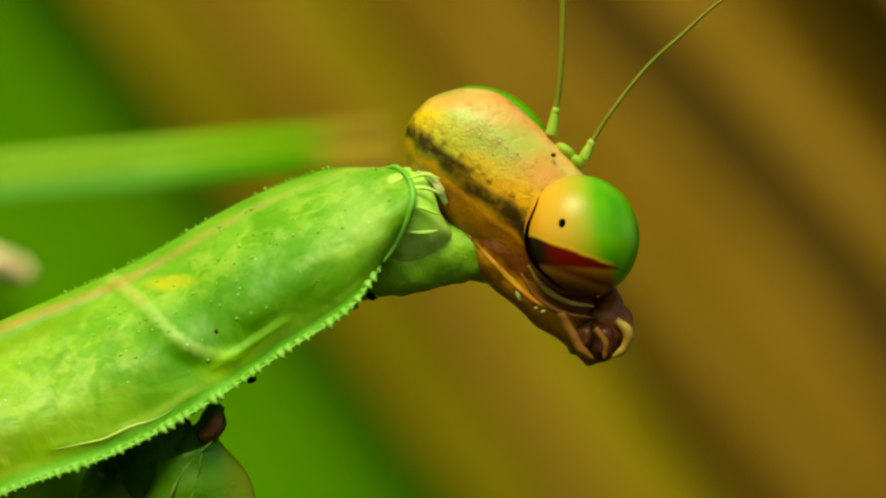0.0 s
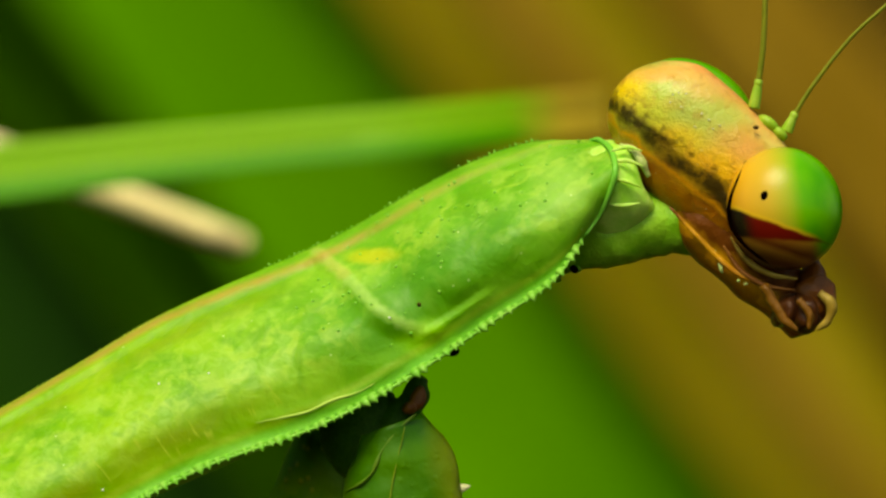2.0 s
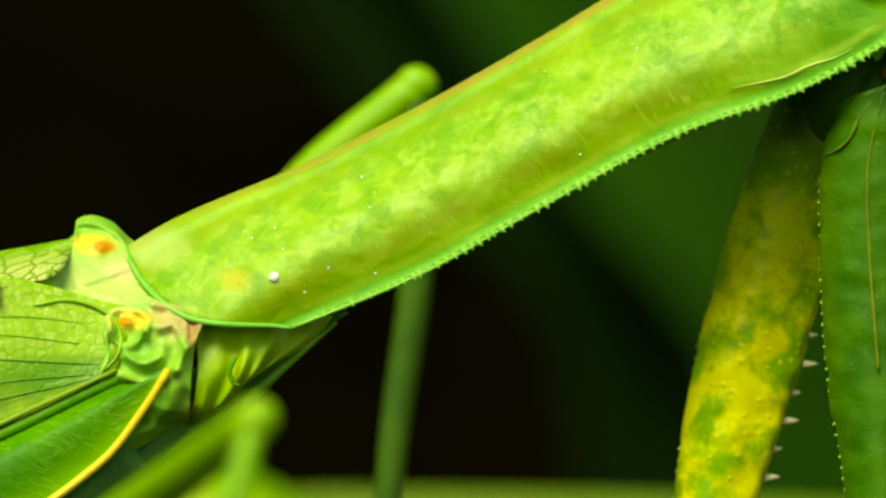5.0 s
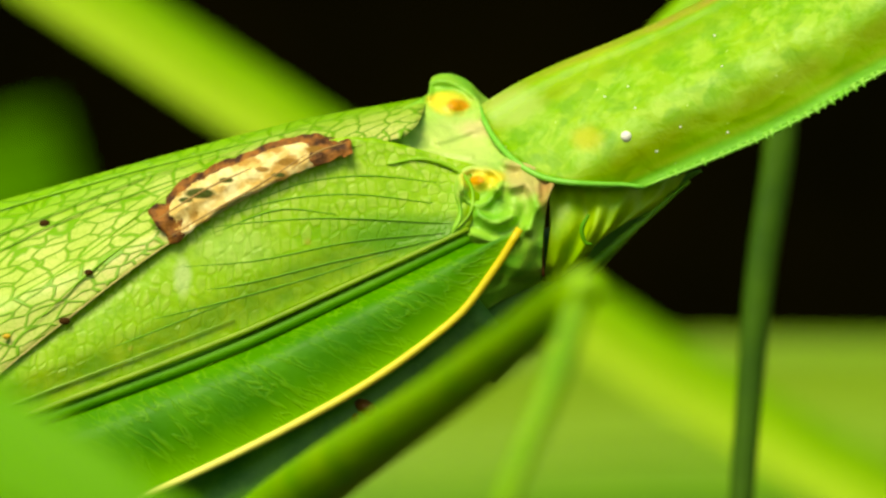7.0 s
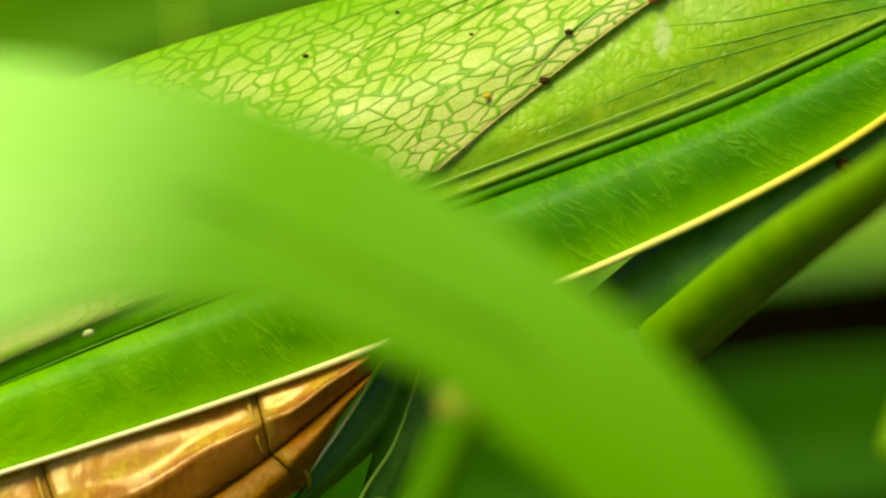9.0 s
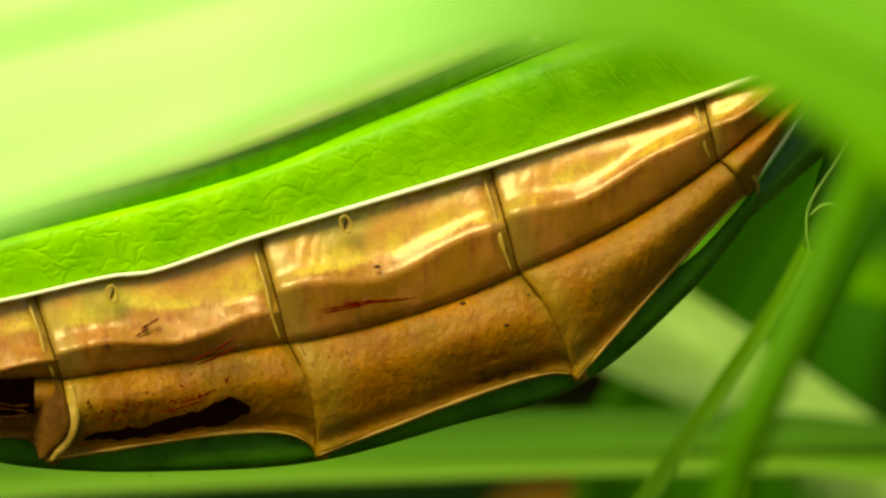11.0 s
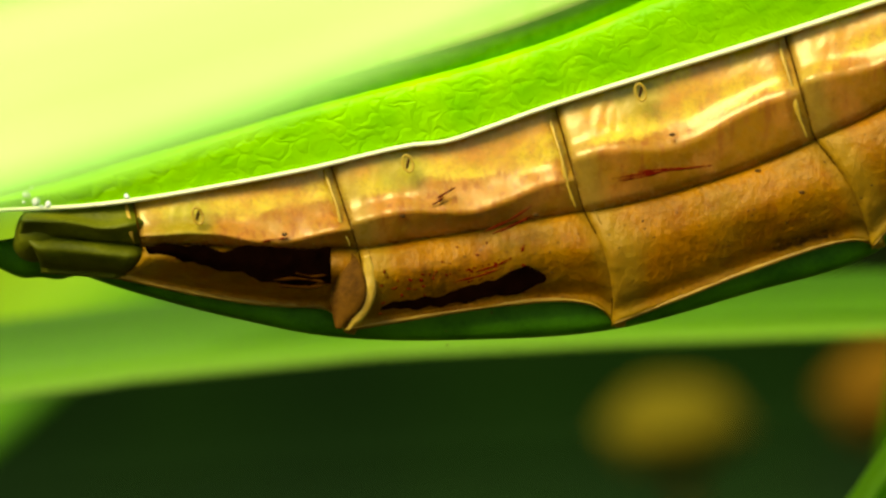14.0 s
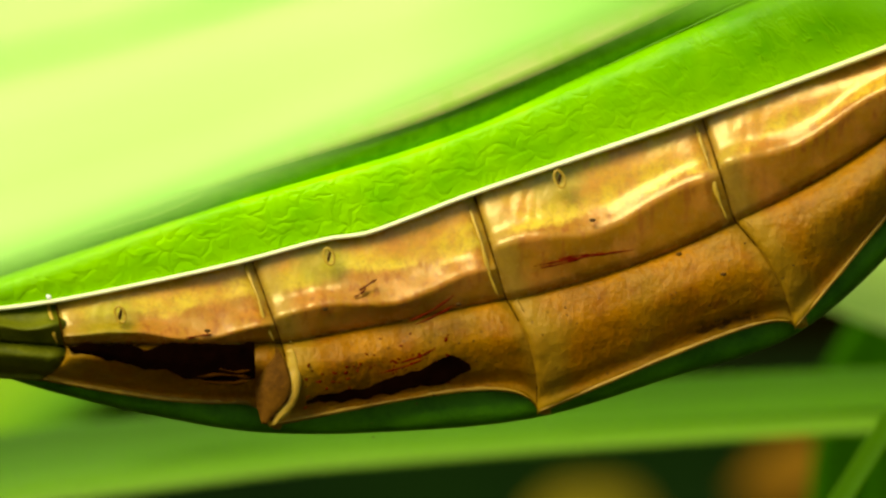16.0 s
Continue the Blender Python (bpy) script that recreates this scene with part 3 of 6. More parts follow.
def eye_shade():
    s = Shade("eye_cornea", 0.3, 0.45)
    right, down = s.along(EYE_C, spot(1953, 85)), s.along(EYE_C, spot(1843 - 33.6, 100 + 94.2))
    wob = s.math("MULTIPLY", s.math("SUBTRACT", s.noise(1.2, 3.0), 0.5), 0.25)
    gold = s.ramp(s.math("DIVIDE", s.math("ADD", right, 1.8), 2.4), [(0.1, (0.64, 0.28, 0.015)), (0.35, (0.70, 0.37, 0.03)), (0.62, (0.56, 0.38, 0.035)), (0.82, (0.34, 0.40, 0.025)), (1.0, (0.10, 0.40, 0.008))])
    green = s.ramp(s.noise(0.7), [(0.4, (0.05, 0.33, 0.004)), (0.65, (0.14, 0.46, 0.012))])
    col = s.mix(s.band(s.math("ADD", right, s.math("MULTIPLY", wob, 2.0)), 0.62, 9, 0.5), gold, green)
    d = s.math("ADD", down, s.math("MULTIPLY", wob, 0.6))
    slant = s.math("ADD", d, s.math("MULTIPLY", right, 0.28))
    under = s.ramp(s.math("DIVIDE", d, 2.0), [(0.2, (0.72, 0.46, 0.03)), (0.36, (0.40, 0.17, 0.02)), (0.5, (0.14, 0.03, 0.004)), (0.58, (0.36, 0.15, 0.02)), (0.7, (0.12, 0.03, 0.004)), (0.85, (0.05, 0.012, 0.003))])
    side = s.band(right, -9, 0.75, 0.2)
    col = s.mix(s.math("MULTIPLY", s.band(d, 0.40, 9, 0.08), side), col, under)
    red = s.mix(s.band(right, -9, -0.95, 0.25), (0.15, 0.005, 0.002), (0.012, 0.006, 0.003))
    col = s.mix(s.math("MULTIPLY", s.band(d, 0.47, 9, 0.05), s.band(slant, -9, 0.76, 0.06)), col, red)
    return s.done(col, s.cells(22.0, edge=False), 0.003)


FAR_WING, NEAR_WING, COSTAL = far_wing_shade(), near_wing_shade(), costal_shade()
TERGITE, STERNITE = tergite_shade(), sternite_shade()


def rim_shade():
    s = Shade("wing_rim_yellow", 0.4, 0.4)
    tone = s.ramp(s.u, [(0.0, (0.74, 0.56, 0.02)), (0.12, (0.80, 0.70, 0.08)), (0.3, (0.84, 0.84, 0.30)), (0.6, (0.9, 0.92, 0.6))])
    return s.done(s.mix(s.math("MULTIPLY", s.noise(2.0), 0.3), tone, (0.5, 0.5, 0.05)), s.noise(6.0), 0.02)


RIM = rim_shade()
VEIN = plain("vein_green", (0.16, 0.36, 0.03), (0.26, 0.45, 0.06), 1.5, 0.4, 0.03)
EYE_GREEN = plain("eye", (0.06, 0.36, 0.004), (0.14, 0.45, 0.01), 0.8, 0.4, 0.0)
EYE_GREEN.node_tree.nodes["Principled BSDF"].inputs["Roughness"].default_value = 0.28
HEAD, EYE, SCAR = head_shade(), eye_shade(), scar_shade()


def mouth_shade():
    s = Shade("mouth_brown", 0.38, 0.5)
    a = s.math("ADD", s.along(HEAD_A, HEAD_B), s.math("MULTIPLY", s.math("SUBTRACT", s.noise(1.2, 4.0), 0.5), 0.9))
    f = s.math("DIVIDE", s.math("ADD", a, 5.0), 5.0)
    col = s.ramp(f, [(0.0, (0.20, 0.08, 0.008)), (0.12, (0.55, 0.30, 0.03)), (0.22, (0.14, 0.045, 0.004)), (0.36, (0.34, 0.15, 0.012)), (0.46, (0.12, 0.035, 0.004)), (0.56, (0.60, 0.26, 0.018)),
                     (0.62, (0.18, 0.05, 0.005)), (0.72, (0.34, 0.10, 0.008)), (0.80, (0.55, 0.26, 0.015)), (0.86, (0.16, 0.045, 0.004))])
    return s.done(col, s.noise(3.0, 4.0), 0.09)


MOUTH = mouth_shade()
EDGE = plain("plate_edge_tan", (0.22, 0.11, 0.008), (0.42, 0.25, 0.03), 2.0, 0.4, 0.04)
FOLD = plain("fold_tan", (0.32, 0.18, 0.015), (0.50, 0.32, 0.045), 2.0, 0.4, 0.08, flesh=0.2)
STERNITE_FOLD = plain("flap_brown", (0.05, 0.018, 0.0015), (0.16, 0.065, 0.006), 1.6, 0.75, 0.10, 0.1)
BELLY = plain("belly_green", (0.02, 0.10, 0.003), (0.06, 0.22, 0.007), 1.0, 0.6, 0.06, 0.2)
FLAP = plain("fold_brown", (0.012, 0.004, 0.0005), (0.05, 0.016, 0.0015), 1.5, 0.6, 0.05, 0.0)
MOUTH_DARK = plain("jaw_dark", (0.03, 0.008, 0.002), (0.14, 0.04, 0.008), 2.0, 0.35, 0.06)
PALP = plain("palp_straw", (0.26, 0.15, 0.015), (0.48, 0.34, 0.06), 2.0, 0.4, 0.04)
FLAGELLUM = plain("feeler_olive", (0.14, 0.17, 0.01), (0.24, 0.26, 0.02), 2.5, 0.4, 0.02)
ANTENNA = plain("antenna_green", (0.20, 0.42, 0.02), (0.36, 0.5, 0.06), 2.5, 0.4, 0.03)
AMBER = plain("amber_spot", (0.55, 0.28, 0.01), (0.75, 0.5, 0.04), 2.0, 0.35, 0.04)
KEEL = plain("keel_olive", (0.10, 0.18, 0.004), (0.20, 0.28, 0.012), 3.0, 0.5, 0.04)


def fore_leg_shade():
    s = Shade("fore_leg_green", 0.45, 0.4)
    base = s.ramp(s.noise(0.6, 4.0), [(0.3, (0.024, 0.125, 0.0012)), (0.7, (0.06, 0.20, 0.002))])
    across = s.math("ADD", s.along(spot(1060, 760), spot(1268, 760)), s.math("MULTIPLY", s.noise(0.7, 3.0), 0.8))
    base = s.mix(s.math("MULTIPLY", s.ramp(s.math("DIVIDE", across, 4.0), [(0.66, 0.0), (0.86, 1.0)]), 0.9), base, (0.15, 0.20, 0.002))
    base = s.mix(s.math("MULTIPLY", s.ramp(s.math("DIVIDE", across, 4.0), [(0.10, 1.0), (0.24, 0.0)]), 0.6), base, (0.09, 0.17, 0.003))
    pits = s.ramp(s.cells(3.4, edge=False), [(0.08, 1.0), (0.3, 0.0)])
    base = s.mix(s.math("MULTIPLY", pits, 0.15), base, (0.10, 0.24, 0.01))
    return s.done(base, s.math("ADD", s.noise(1.2, 4.0), s.math("MULTIPLY", pits, 0.1)), 0.08)


FORE_LEG = fore_leg_shade()


def far_fore_leg_shade():
    s = Shade("far_fore_leg_olive", 0.45, 0.4)
    down = s.math("ADD", s.along(spot(1040, 470), spot(960, 800)), s.math("MULTIPLY", s.noise(0.5, 4.0), 2.2))
    base = s.ramp(s.math("DIVIDE", down, 8.0), [(0.2, (0.03, 0.14, 0.004)), (0.40, (0.22, 0.46, 0.004)), (0.56, (0.54, 0.70, 0.006)), (1.0, (0.72, 0.76, 0.008))])
    mottle = s.ramp(s.noise(0.8, 4.0, 0.6), [(0.44, 0.0), (0.60, 0.85)])
    base = s.mix(mottle, base, (0.10, 0.36, 0.004))
    beads = s.ramp(s.cells(2.6, edge=False), [(0.08, 1.0), (0.26, 0.0)])
    base = s.mix(s.math("MULTIPLY", beads, 0.5), base, (0.70, 0.70, 0.05))
    return s.done(base, s.math("ADD", s.noise(1.2, 4.0), s.math("MULTIPLY", beads, 0.25)), 0.10, flesh=0.15)


FORE_LEG_FAR = far_fore_leg_shade()
LEG_FOLD = plain("leg_fold_green", (0.06, 0.16, 0.006), (0.14, 0.25, 0.02), 2.0, 0.5, 0.05)
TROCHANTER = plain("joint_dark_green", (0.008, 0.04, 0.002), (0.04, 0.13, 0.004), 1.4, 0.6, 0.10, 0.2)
LEG = plain("leg_green", (0.12, 0.38, 0.004), (0.25, 0.50, 0.012), 0.7, 0.4, 0.05)
NECK = plain("neck_membrane", (0.32, 0.72, 0.07), (0.60, 0.86, 0.20), 1.4, 0.4, 0.06, flesh=0.4)
THROAT = plain("throat_green", (0.14, 0.44, 0.012), (0.32, 0.62, 0.05), 1.6, 0.45, 0.10)
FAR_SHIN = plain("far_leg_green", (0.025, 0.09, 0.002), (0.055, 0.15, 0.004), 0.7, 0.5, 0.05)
TAIL = plain("tail_olive", (0.05, 0.06, 0.003), (0.13, 0.14, 0.008), 1.2, 0.5, 0.06, 0.2)
SPINE = plain("spine_cream", (0.6, 0.62, 0.3), (0.75, 0.72, 0.45), 3.0, 0.35, 0.02)
RUST = plain("rust_joint", (0.12, 0.03, 0.004), (0.26, 0.10, 0.012), 2.0, 0.45, 0.08)
STREAK = plain("red_scratch", (0.045, 0.002, 0.001), (0.12, 0.006, 0.002), 3.0, 0.8, 0.03, 0.0)
BLACK = plain("black_scab", (0.0008, 0.0003, 0.0002), (0.004, 0.001, 0.0004), 1.6, 0.9, 0.03, 0.0)
RIDGE = plain("ridge_pale_green", (0.32, 0.55, 0.06), (0.46, 0.62, 0.12), 2.0, 0.4, 0.03)
WING_VEIN = plain("wing_vein", (0.17, 0.44, 0.01), (0.26, 0.52, 0.03), 1.5, 0.4, 0.02)
VEIN_OLIVE = plain("vein_olive", (0.14, 0.28, 0.008), (0.24, 0.40, 0.02), 1.5, 0.45, 0.04)
VEIN_DARK = plain("vein_shaded", (0.07, 0.27, 0.004), (0.13, 0.36, 0.008), 1.5, 0.45, 0.02)
RADIAL = plain("radial_strip_green", (0.08, 0.34, 0.003), (0.16, 0.50, 0.016), 3.0, 0.45, 0.06, 0.3, thin=0.1)
THORAX = plain("thorax_green", (0.20, 0.45, 0.006), (0.42, 0.62, 0.03), 0.8, 0.42, 0.04)


def back_shade():
    s = Shade("wing_root_skin", 0.4, 0.45)
    base = s.ramp(s.noise(1.1, 4.0, warp=0.6), [(0.3, (0.13, 0.42, 0.03)), (0.55, (0.26, 0.55, 0.05)), (0.75, (0.42, 0.64, 0.12))])
    base = s.mix(s.math("MULTIPLY", s.dab(-195, 822, 1.4, 0.6, 0.7), 0.65), base, (0.54, 0.64, 0.20))
    base = s.mix(s.math("MULTIPLY", s.dab(-160, 795, 0.6, 0.5, 0.4), 0.6), base, (0.66, 0.52, 0.26))
    base = s.mix(s.math("MULTIPLY", s.dab(-75, 880, 0.75, 0.4, 0.8), 0.9), base, (0.52, 0.44, 0.16))
    base = s.mix(s.math("MULTIPLY", s.dab(-45, 915, 0.3, 0.4, 1.8), 0.7), base, (0.36, 0.16, 0.06))
    for u, v, r in ((-214, 748, 0.55), (-165, 888, 0.5), (-232, 742, 0.35), (-140, 884, 0.3)):
        base = s.mix(s.math("MULTIPLY", s.dab(u, v, r, 0.35, 0.6), 0.8), base, (0.72, 0.60, 0.05))
    for u, v, r in ((-200, 752, 0.3), (-172, 890, 0.22)):
        base = s.mix(s.dab(u, v, r, 0.3, 0.55), base, (0.62, 0.28, 0.01))
    return s.done(base, s.noise(3.0, 4.0), 0.06)


BACK = back_shade()
HEM = plain("wing_hem", (0.42, 0.40, 0.10), (0.62, 0.54, 0.2), 2.5, 0.45, 0.05)

# ---- shaping ----
def curve(points, n):
    """n places along a smooth line through the points, at even steps of the line's own measure."""
    p = [Vector(q) for q in points]
    if len(p) == 2:
        return [p[0].lerp(p[1], i / (n - 1)) for i in range(n)]
    at = [0.0]
    for a, b in zip(p, p[1:]):
        at.append(at[-1] + max((b - a).length, 1e-9))
    out, k = [], 0
    for i in range(n):
        s = at[-1] * i / (n - 1)
        while k < len(p) - 2 and s > at[k + 1]:
            k += 1
        h = at[k + 1] - at[k]
        f = (s - at[k]) / h
        m0 = (p[k + 1] - p[k - 1]) / (at[k + 1] - at[k - 1]) if k else (p[1] - p[0]) / h
        m1 = (p[k + 2] - p[k]) / (at[k + 2] - at[k]) if k + 2 < len(p) else (p[k + 1] - p[k]) / h
        f2, f3 = f * f, f * f * f
        out.append(p[k] * (2 * f3 - 3 * f2 + 1) + m0 * h * (f3 - 2 * f2 + f) + p[k + 1] * (3 * f2 - 2 * f3) + m1 * h * (f3 - f2))
    return out


def numbers(values, n):
    """The same for single numbers, in even steps."""
    return [q.x for q in curve([(v, i * 10.0, 0) for i, v in enumerate(values)], n)]


def weave(rows, closed=False, shift=None):
    """A surface through rows of places; its chart runs 0 to 1 along (u) and across (v)."""
    bm = bmesh.new()
    chart = bm.loops.layers.uv.new("chart")
    nv, nu = len(rows), len(rows[0])
    if shift:
        rows = [[q + shift(q, i / (nu - 1), j / (nv - 1)) for i, q in enumerate(row)] for j, row in enumerate(rows)]
    grid = [[bm.verts.new(q) for q in row] for row in rows]
    for j in range(nv if closed else nv - 1):
        for i in range(nu - 1):
            k = (j + 1) % nv
            f = bm.faces.new((grid[j][i], grid[j][i + 1], grid[k][i + 1], grid[k][i]))
            for loop, (a, b) in zip(f.loops, ((i, j), (i + 1, j), (i + 1, j + 1), (i, j + 1))):
                loop[chart].uv = (a / (nu - 1), b / (nv if closed else nv - 1))
    return bm


def sheet(lines, n, m, thick=0.0, shift=None):
    """A sheet through several smooth lines; each line is a list of control places."""
    runs = [curve(line, n) for line in lines]
    columns = [curve([run[i] for run in runs], m) for i in range(n)]
    bm = weave([[columns[i][j] for i in range(n)] for j in range(m)], shift=shift)
    if thick:
        skin(bm, thick)
    return bm


def skin(bm, thick):
    """Give a sheet its thickness, away from the side that faces the lens."""
    bm.normal_update()
    if sum(f.normal.y * f.calc_area() for f in bm.faces) > 0:
        bmesh.ops.reverse_faces(bm, faces=bm.faces[:])
    chart = bm.loops.layers.uv.active
    front, twin = bm.faces[:], {}
    for v in bm.verts[:]:
        twin[v] = bm.verts.new(v.co + Vector((0, 0.001 * thick, 0)))
    rim = [e for e in bm.edges if e.is_boundary]
    for e in rim:
        loop = e.link_loops[0]
        a, b = loop.vert, loop.link_loop_next.vert
        side = bm.faces.new((b, a, twin[a], twin[b]))
        for l, uv in zip(side.loops, (loop.link_loop_next[chart].uv, loop[chart].uv, loop[chart].uv, loop.link_loop_next[chart].uv)):
            l[chart].uv = uv
    for f in front:
        copy = bm.faces.new([twin[v] for v in reversed(f.verts)])
        for l, m in zip(copy.loops, reversed(f.loops[:])):
            l[chart].uv = m[chart].uv


def tube(points, radii, n=16, seg=12, flat=1.0, side=(0, 1, 0)):
    """A tapered round rod; radii in millimetres; flat squeezes it along side."""
    line, rad = curve(points, n), numbers(radii, n)
    ref, rows = Vector(side), [[] for _ in range(seg)]
    for i, q in enumerate(line):
        way = (line[min(i + 1, n - 1)] - line[max(i - 1, 0)]).normalized()
        a = (ref - way * ref.dot(way)).normalized()
        b = way.cross(a)
        for j in range(seg):
            ang = 2 * math.pi * j / seg
            rows[j].append(q + (a * math.cos(ang) * flat + b * math.sin(ang)) * max(rad[i], 0.004) * 0.001)
    bm = weave(rows, closed=True)
    for end in (0, n - 1):
        ring = [bm.verts[j * n + end] for j in range(seg)] if bm.verts.ensure_lookup_table() is None else []
        bm.faces.new(ring)
    bmesh.ops.recalc_face_normals(bm, faces=bm.faces[:])
    return bm


def ball(centre, rx, ry, rz, turn=(0, 0, 0), seg=24, rings=16):
    """An egg: radii in millimetres, turned by degrees."""
    bm = bmesh.new()
    bmesh.ops.create_uvsphere(bm, u_segments=seg, v_segments=rings, radius=1.0)
    bm.transform(Matrix.Translation(centre) @ Euler([radians(a) for a in turn]).to_matrix().to_4x4() @ Matrix.Diagonal((rx * 0.001, ry * 0.001, rz * 0.001, 1)))
    return bm


def cone(base, tip, r, seg=6):
    bm = bmesh.new()
    bmesh.ops.create_cone(bm, segments=seg, radius1=r * 0.001, radius2=r * 0.00012, depth=(Vector(tip) - Vector(base)).length, cap_ends=True)
    way = Vector(tip) - Vector(base)
    bm.transform(Matrix.Translation((Vector(base) + Vector(tip)) / 2) @ way.to_track_quat("Z", "Y").to_matrix().to_4x4())
    return bm


def lumpy(bm, high, fine=900.0):
    """Push a form's surface in and out a little, high millimetres at most."""
    bm.normal_update()
    for v in bm.verts:
        v.co += v.normal * noise.noise(v.co * fine) * high * 0.001
    return bm


def joined(pieces):
    """Several small forms of one part in one mesh."""
    out = bmesh.new()
    out.loops.layers.uv.new("chart")
    for bm in pieces:
        tmp = bpy.data.meshes.new("tmp")
        bm.to_mesh(tmp)
        bm.free()
        out.from_mesh(tmp)
        bpy.data.meshes.remove(tmp)
    return out


def part(name, bm, material, parent, label="", origin=None):
    """One mesh object under a thing or a part."""
    data = bpy.data.meshes.new(name)
    if origin is not None:
        bm.transform(Matrix.Translation(-Vector(origin)))
    bm.to_mesh(data)
    bm.free()
    for poly in data.polygons:
        poly.use_smooth = True
    data.materials.append(material)
    ob = new(name, data)
    if parent is not None:
        ob.parent = parent
    if origin is not None:
        ob.location = Vector(origin)
    return tagged(ob, label)


def thing(name, label, category, group="", at=BASE):
    ob = new(name)
    ob.location, ob.empty_display_size = at, 0.005
    return tagged(ob, label, category, group)


def mm(*points):
    """Places in millimetres from the animal's middle; those near the line of sight lie on the same bowed arcs as the body grid."""
    out = []
    for p in points:
        q = Vector(p) * 0.001 + Vector((0, ARC, 0))
        a, b = math.atan2(q.x, q.y), math.atan2(q.z, q.y)
        keep = min(1.0, max(0.0, (math.hypot(a, b) - 0.4) / 0.4))
        out.append((bowed(a, b) * q.length).lerp(q, keep) - Vector((0, ARC, 0)))
    return out


def grid(deep, *places):
    """Places of the body grid at one depth, or (u, v, own depth)."""
    return [spot(p[0], p[1], p[2] if len(p) > 2 else deep) for p in places]

# ---- the praying mantis ----
mantis = thing("praying_mantis", "bright green praying mantis with brown banded abdomen, clinging among grass blades", "insect")
TOWARD = Vector((0, -0.001, 0))                              # a millimetre towards the lens


def pronotum():
    low = grid(-0.5, (124, 902, -0.3), (354, 806), (560, 691), (804, 560), (1014, 484), (1174, 399), (1324, 299), (1434, 225), (1490, 145, 0.0))
    top = grid(2.6, (-160, 752), (-76, 705), (144, 612), (370, 498), (560, 390), (744, 282), (1044, 147), (1239, 37), (1390, -20), (1478, -14, 1.8))
    n, m = 170, 40
    a, b = curve(low, n), curve(top, n)
    axis = (b[-1] - b[0]).normalized()
    across = (a[n // 2] - b[n // 2]).normalized()
    seam = curve(grid(0, (1030, 150), (1075, 205), (1110, 270), (1150, 305), (1215, 318)), 30)
    fold = curve(grid(0, (900, 478), (1000, 455), (1080, 425), (1150, 380)), 24)

    def near(q, line, wide):
        d = min((q.x - p.x) ** 2 + (q.z - p.z) ** 2 for p in line)
        return math.exp(-d / (wide * 0.001) ** 2)

    def place(i, j):
        u, v = i / (n - 1), j / (m - 1)
        q = a[i].lerp(b[i], v)
        arch = 0.12 * min(1.0, v / 0.09) + 0.88 * math.sin(math.pi * (0.5 * max(0.0, (v - 0.05) / 0.45) if v < 0.5 else v)) ** (1.2 if v < 0.5 else 0.85)
        dome = 1.15 + 0.55 * math.exp(-((u - 0.86) / 0.12) ** 2)
        q = q + TOWARD * dome * arch
        q = q - axis * 0.00120 * arch * max(0, 1 - u / 0.08) + axis * 0.00085 * math.sqrt(max(0, 1 - (2 * v - 1) ** 2)) * max(0, (u - 0.92) / 0.08) - across * 0.0003 * math.sqrt(max(0, 1 - (2 * v - 1) ** 2)) * max(0, (u - 0.92) / 0.08)
        q = q + across * 0.00045 * arch * max(0, 1 - u / 0.08)
        q = q + TOWARD * (0.15 * near(q, seam, 0.24) - 0.16 * near(q + axis * 0.0005, seam, 0.5) - 0.18 * near(q - axis * 0.0010, seam, 0.8) * (v > 0.2) + 0.08 * near(q, fold, 0.14))
        q = q - TOWARD * 0.025 * math.exp(-((v - 0.11) / 0.05) ** 2)
        q = q + TOWARD * 0.22 * math.exp(-((v - 0.94) / 0.025) ** 2)
        lump = noise.noise(q * 700) * 0.16 + noise.noise(q * 2200) * 0.04
        return q + TOWARD * lump * arch

    bm = weave([[place(i, j) for i in range(n)] for j in range(m)])
    edge = [place(i, 0) for i in range(n)]
    rear = [place(0, j) for j in range(m)]
    front = [place(n - 1, j) for j in range(m)]
    crest = [place(i, m - 1) for i in range(n)]
    skin(bm, 0.12)
    shield = part("pronotum", bm, PRONOTUM, mantis, "long lime-green shield with toothed margins")
    part("rear_rim", tube([q + TOWARD * 0.05 for q in rear[::3]], [0.06, 0.085, 0.085, 0.085, 0.06], 30, 8), GREEN_BLUE, shield)
    part("front_rim", tube([q + TOWARD * 0.05 for q in front[::3]], [0.05, 0.08, 0.09, 0.08, 0.05], 40, 8), GREEN_BLUE, shield)
    part("side_rim", tube([q + TOWARD * 0.02 for q in edge[::4]], [0.05, 0.05, 0.05, 0.05, 0.04], 70, 8), TOOTH, shield)
    rng = random.Random(3)
    teeth = []
    line = curve([q + TOWARD * 0.03 for q in edge], 96)
    for i in range(3, 95):
        size = rng.uniform(0.55, 1.25) * (0.55 + 0.45 * min(1, i / 40))
        way = (across + axis * rng.uniform(-0.35, 0.2)).normalized()
        at = line[i].lerp(line[min(i + 1, 95)], rng.uniform(-0.2, 0.2))
        teeth.append(cone(at - way * 0.00008, at + way * 0.00016 * size, 0.15 * size, 8))
    line = curve(crest, 190)
    for i in range(60, 188):
        size = rng.uniform(0.1, 1.0) * (0.4 if i < 125 else 1.0)
        teeth.append(cone(line[i], line[i] - across * 0.00013 * size, 0.07 * size, 5))
    part("margin_teeth", joined(teeth), TOOTH, shield, "row of fine pale green teeth")
    for _ in range(70):
        i = rng.randint(112, 166)
        q = place(i, rng.randint(20, 37) if rng.random() < 0.7 else rng.randint(5, 30))
        part("tubercle", ball(q, *[rng.uniform(0.03, 0.055)] * 3, seg=8, rings=6), TOOTH, shield)
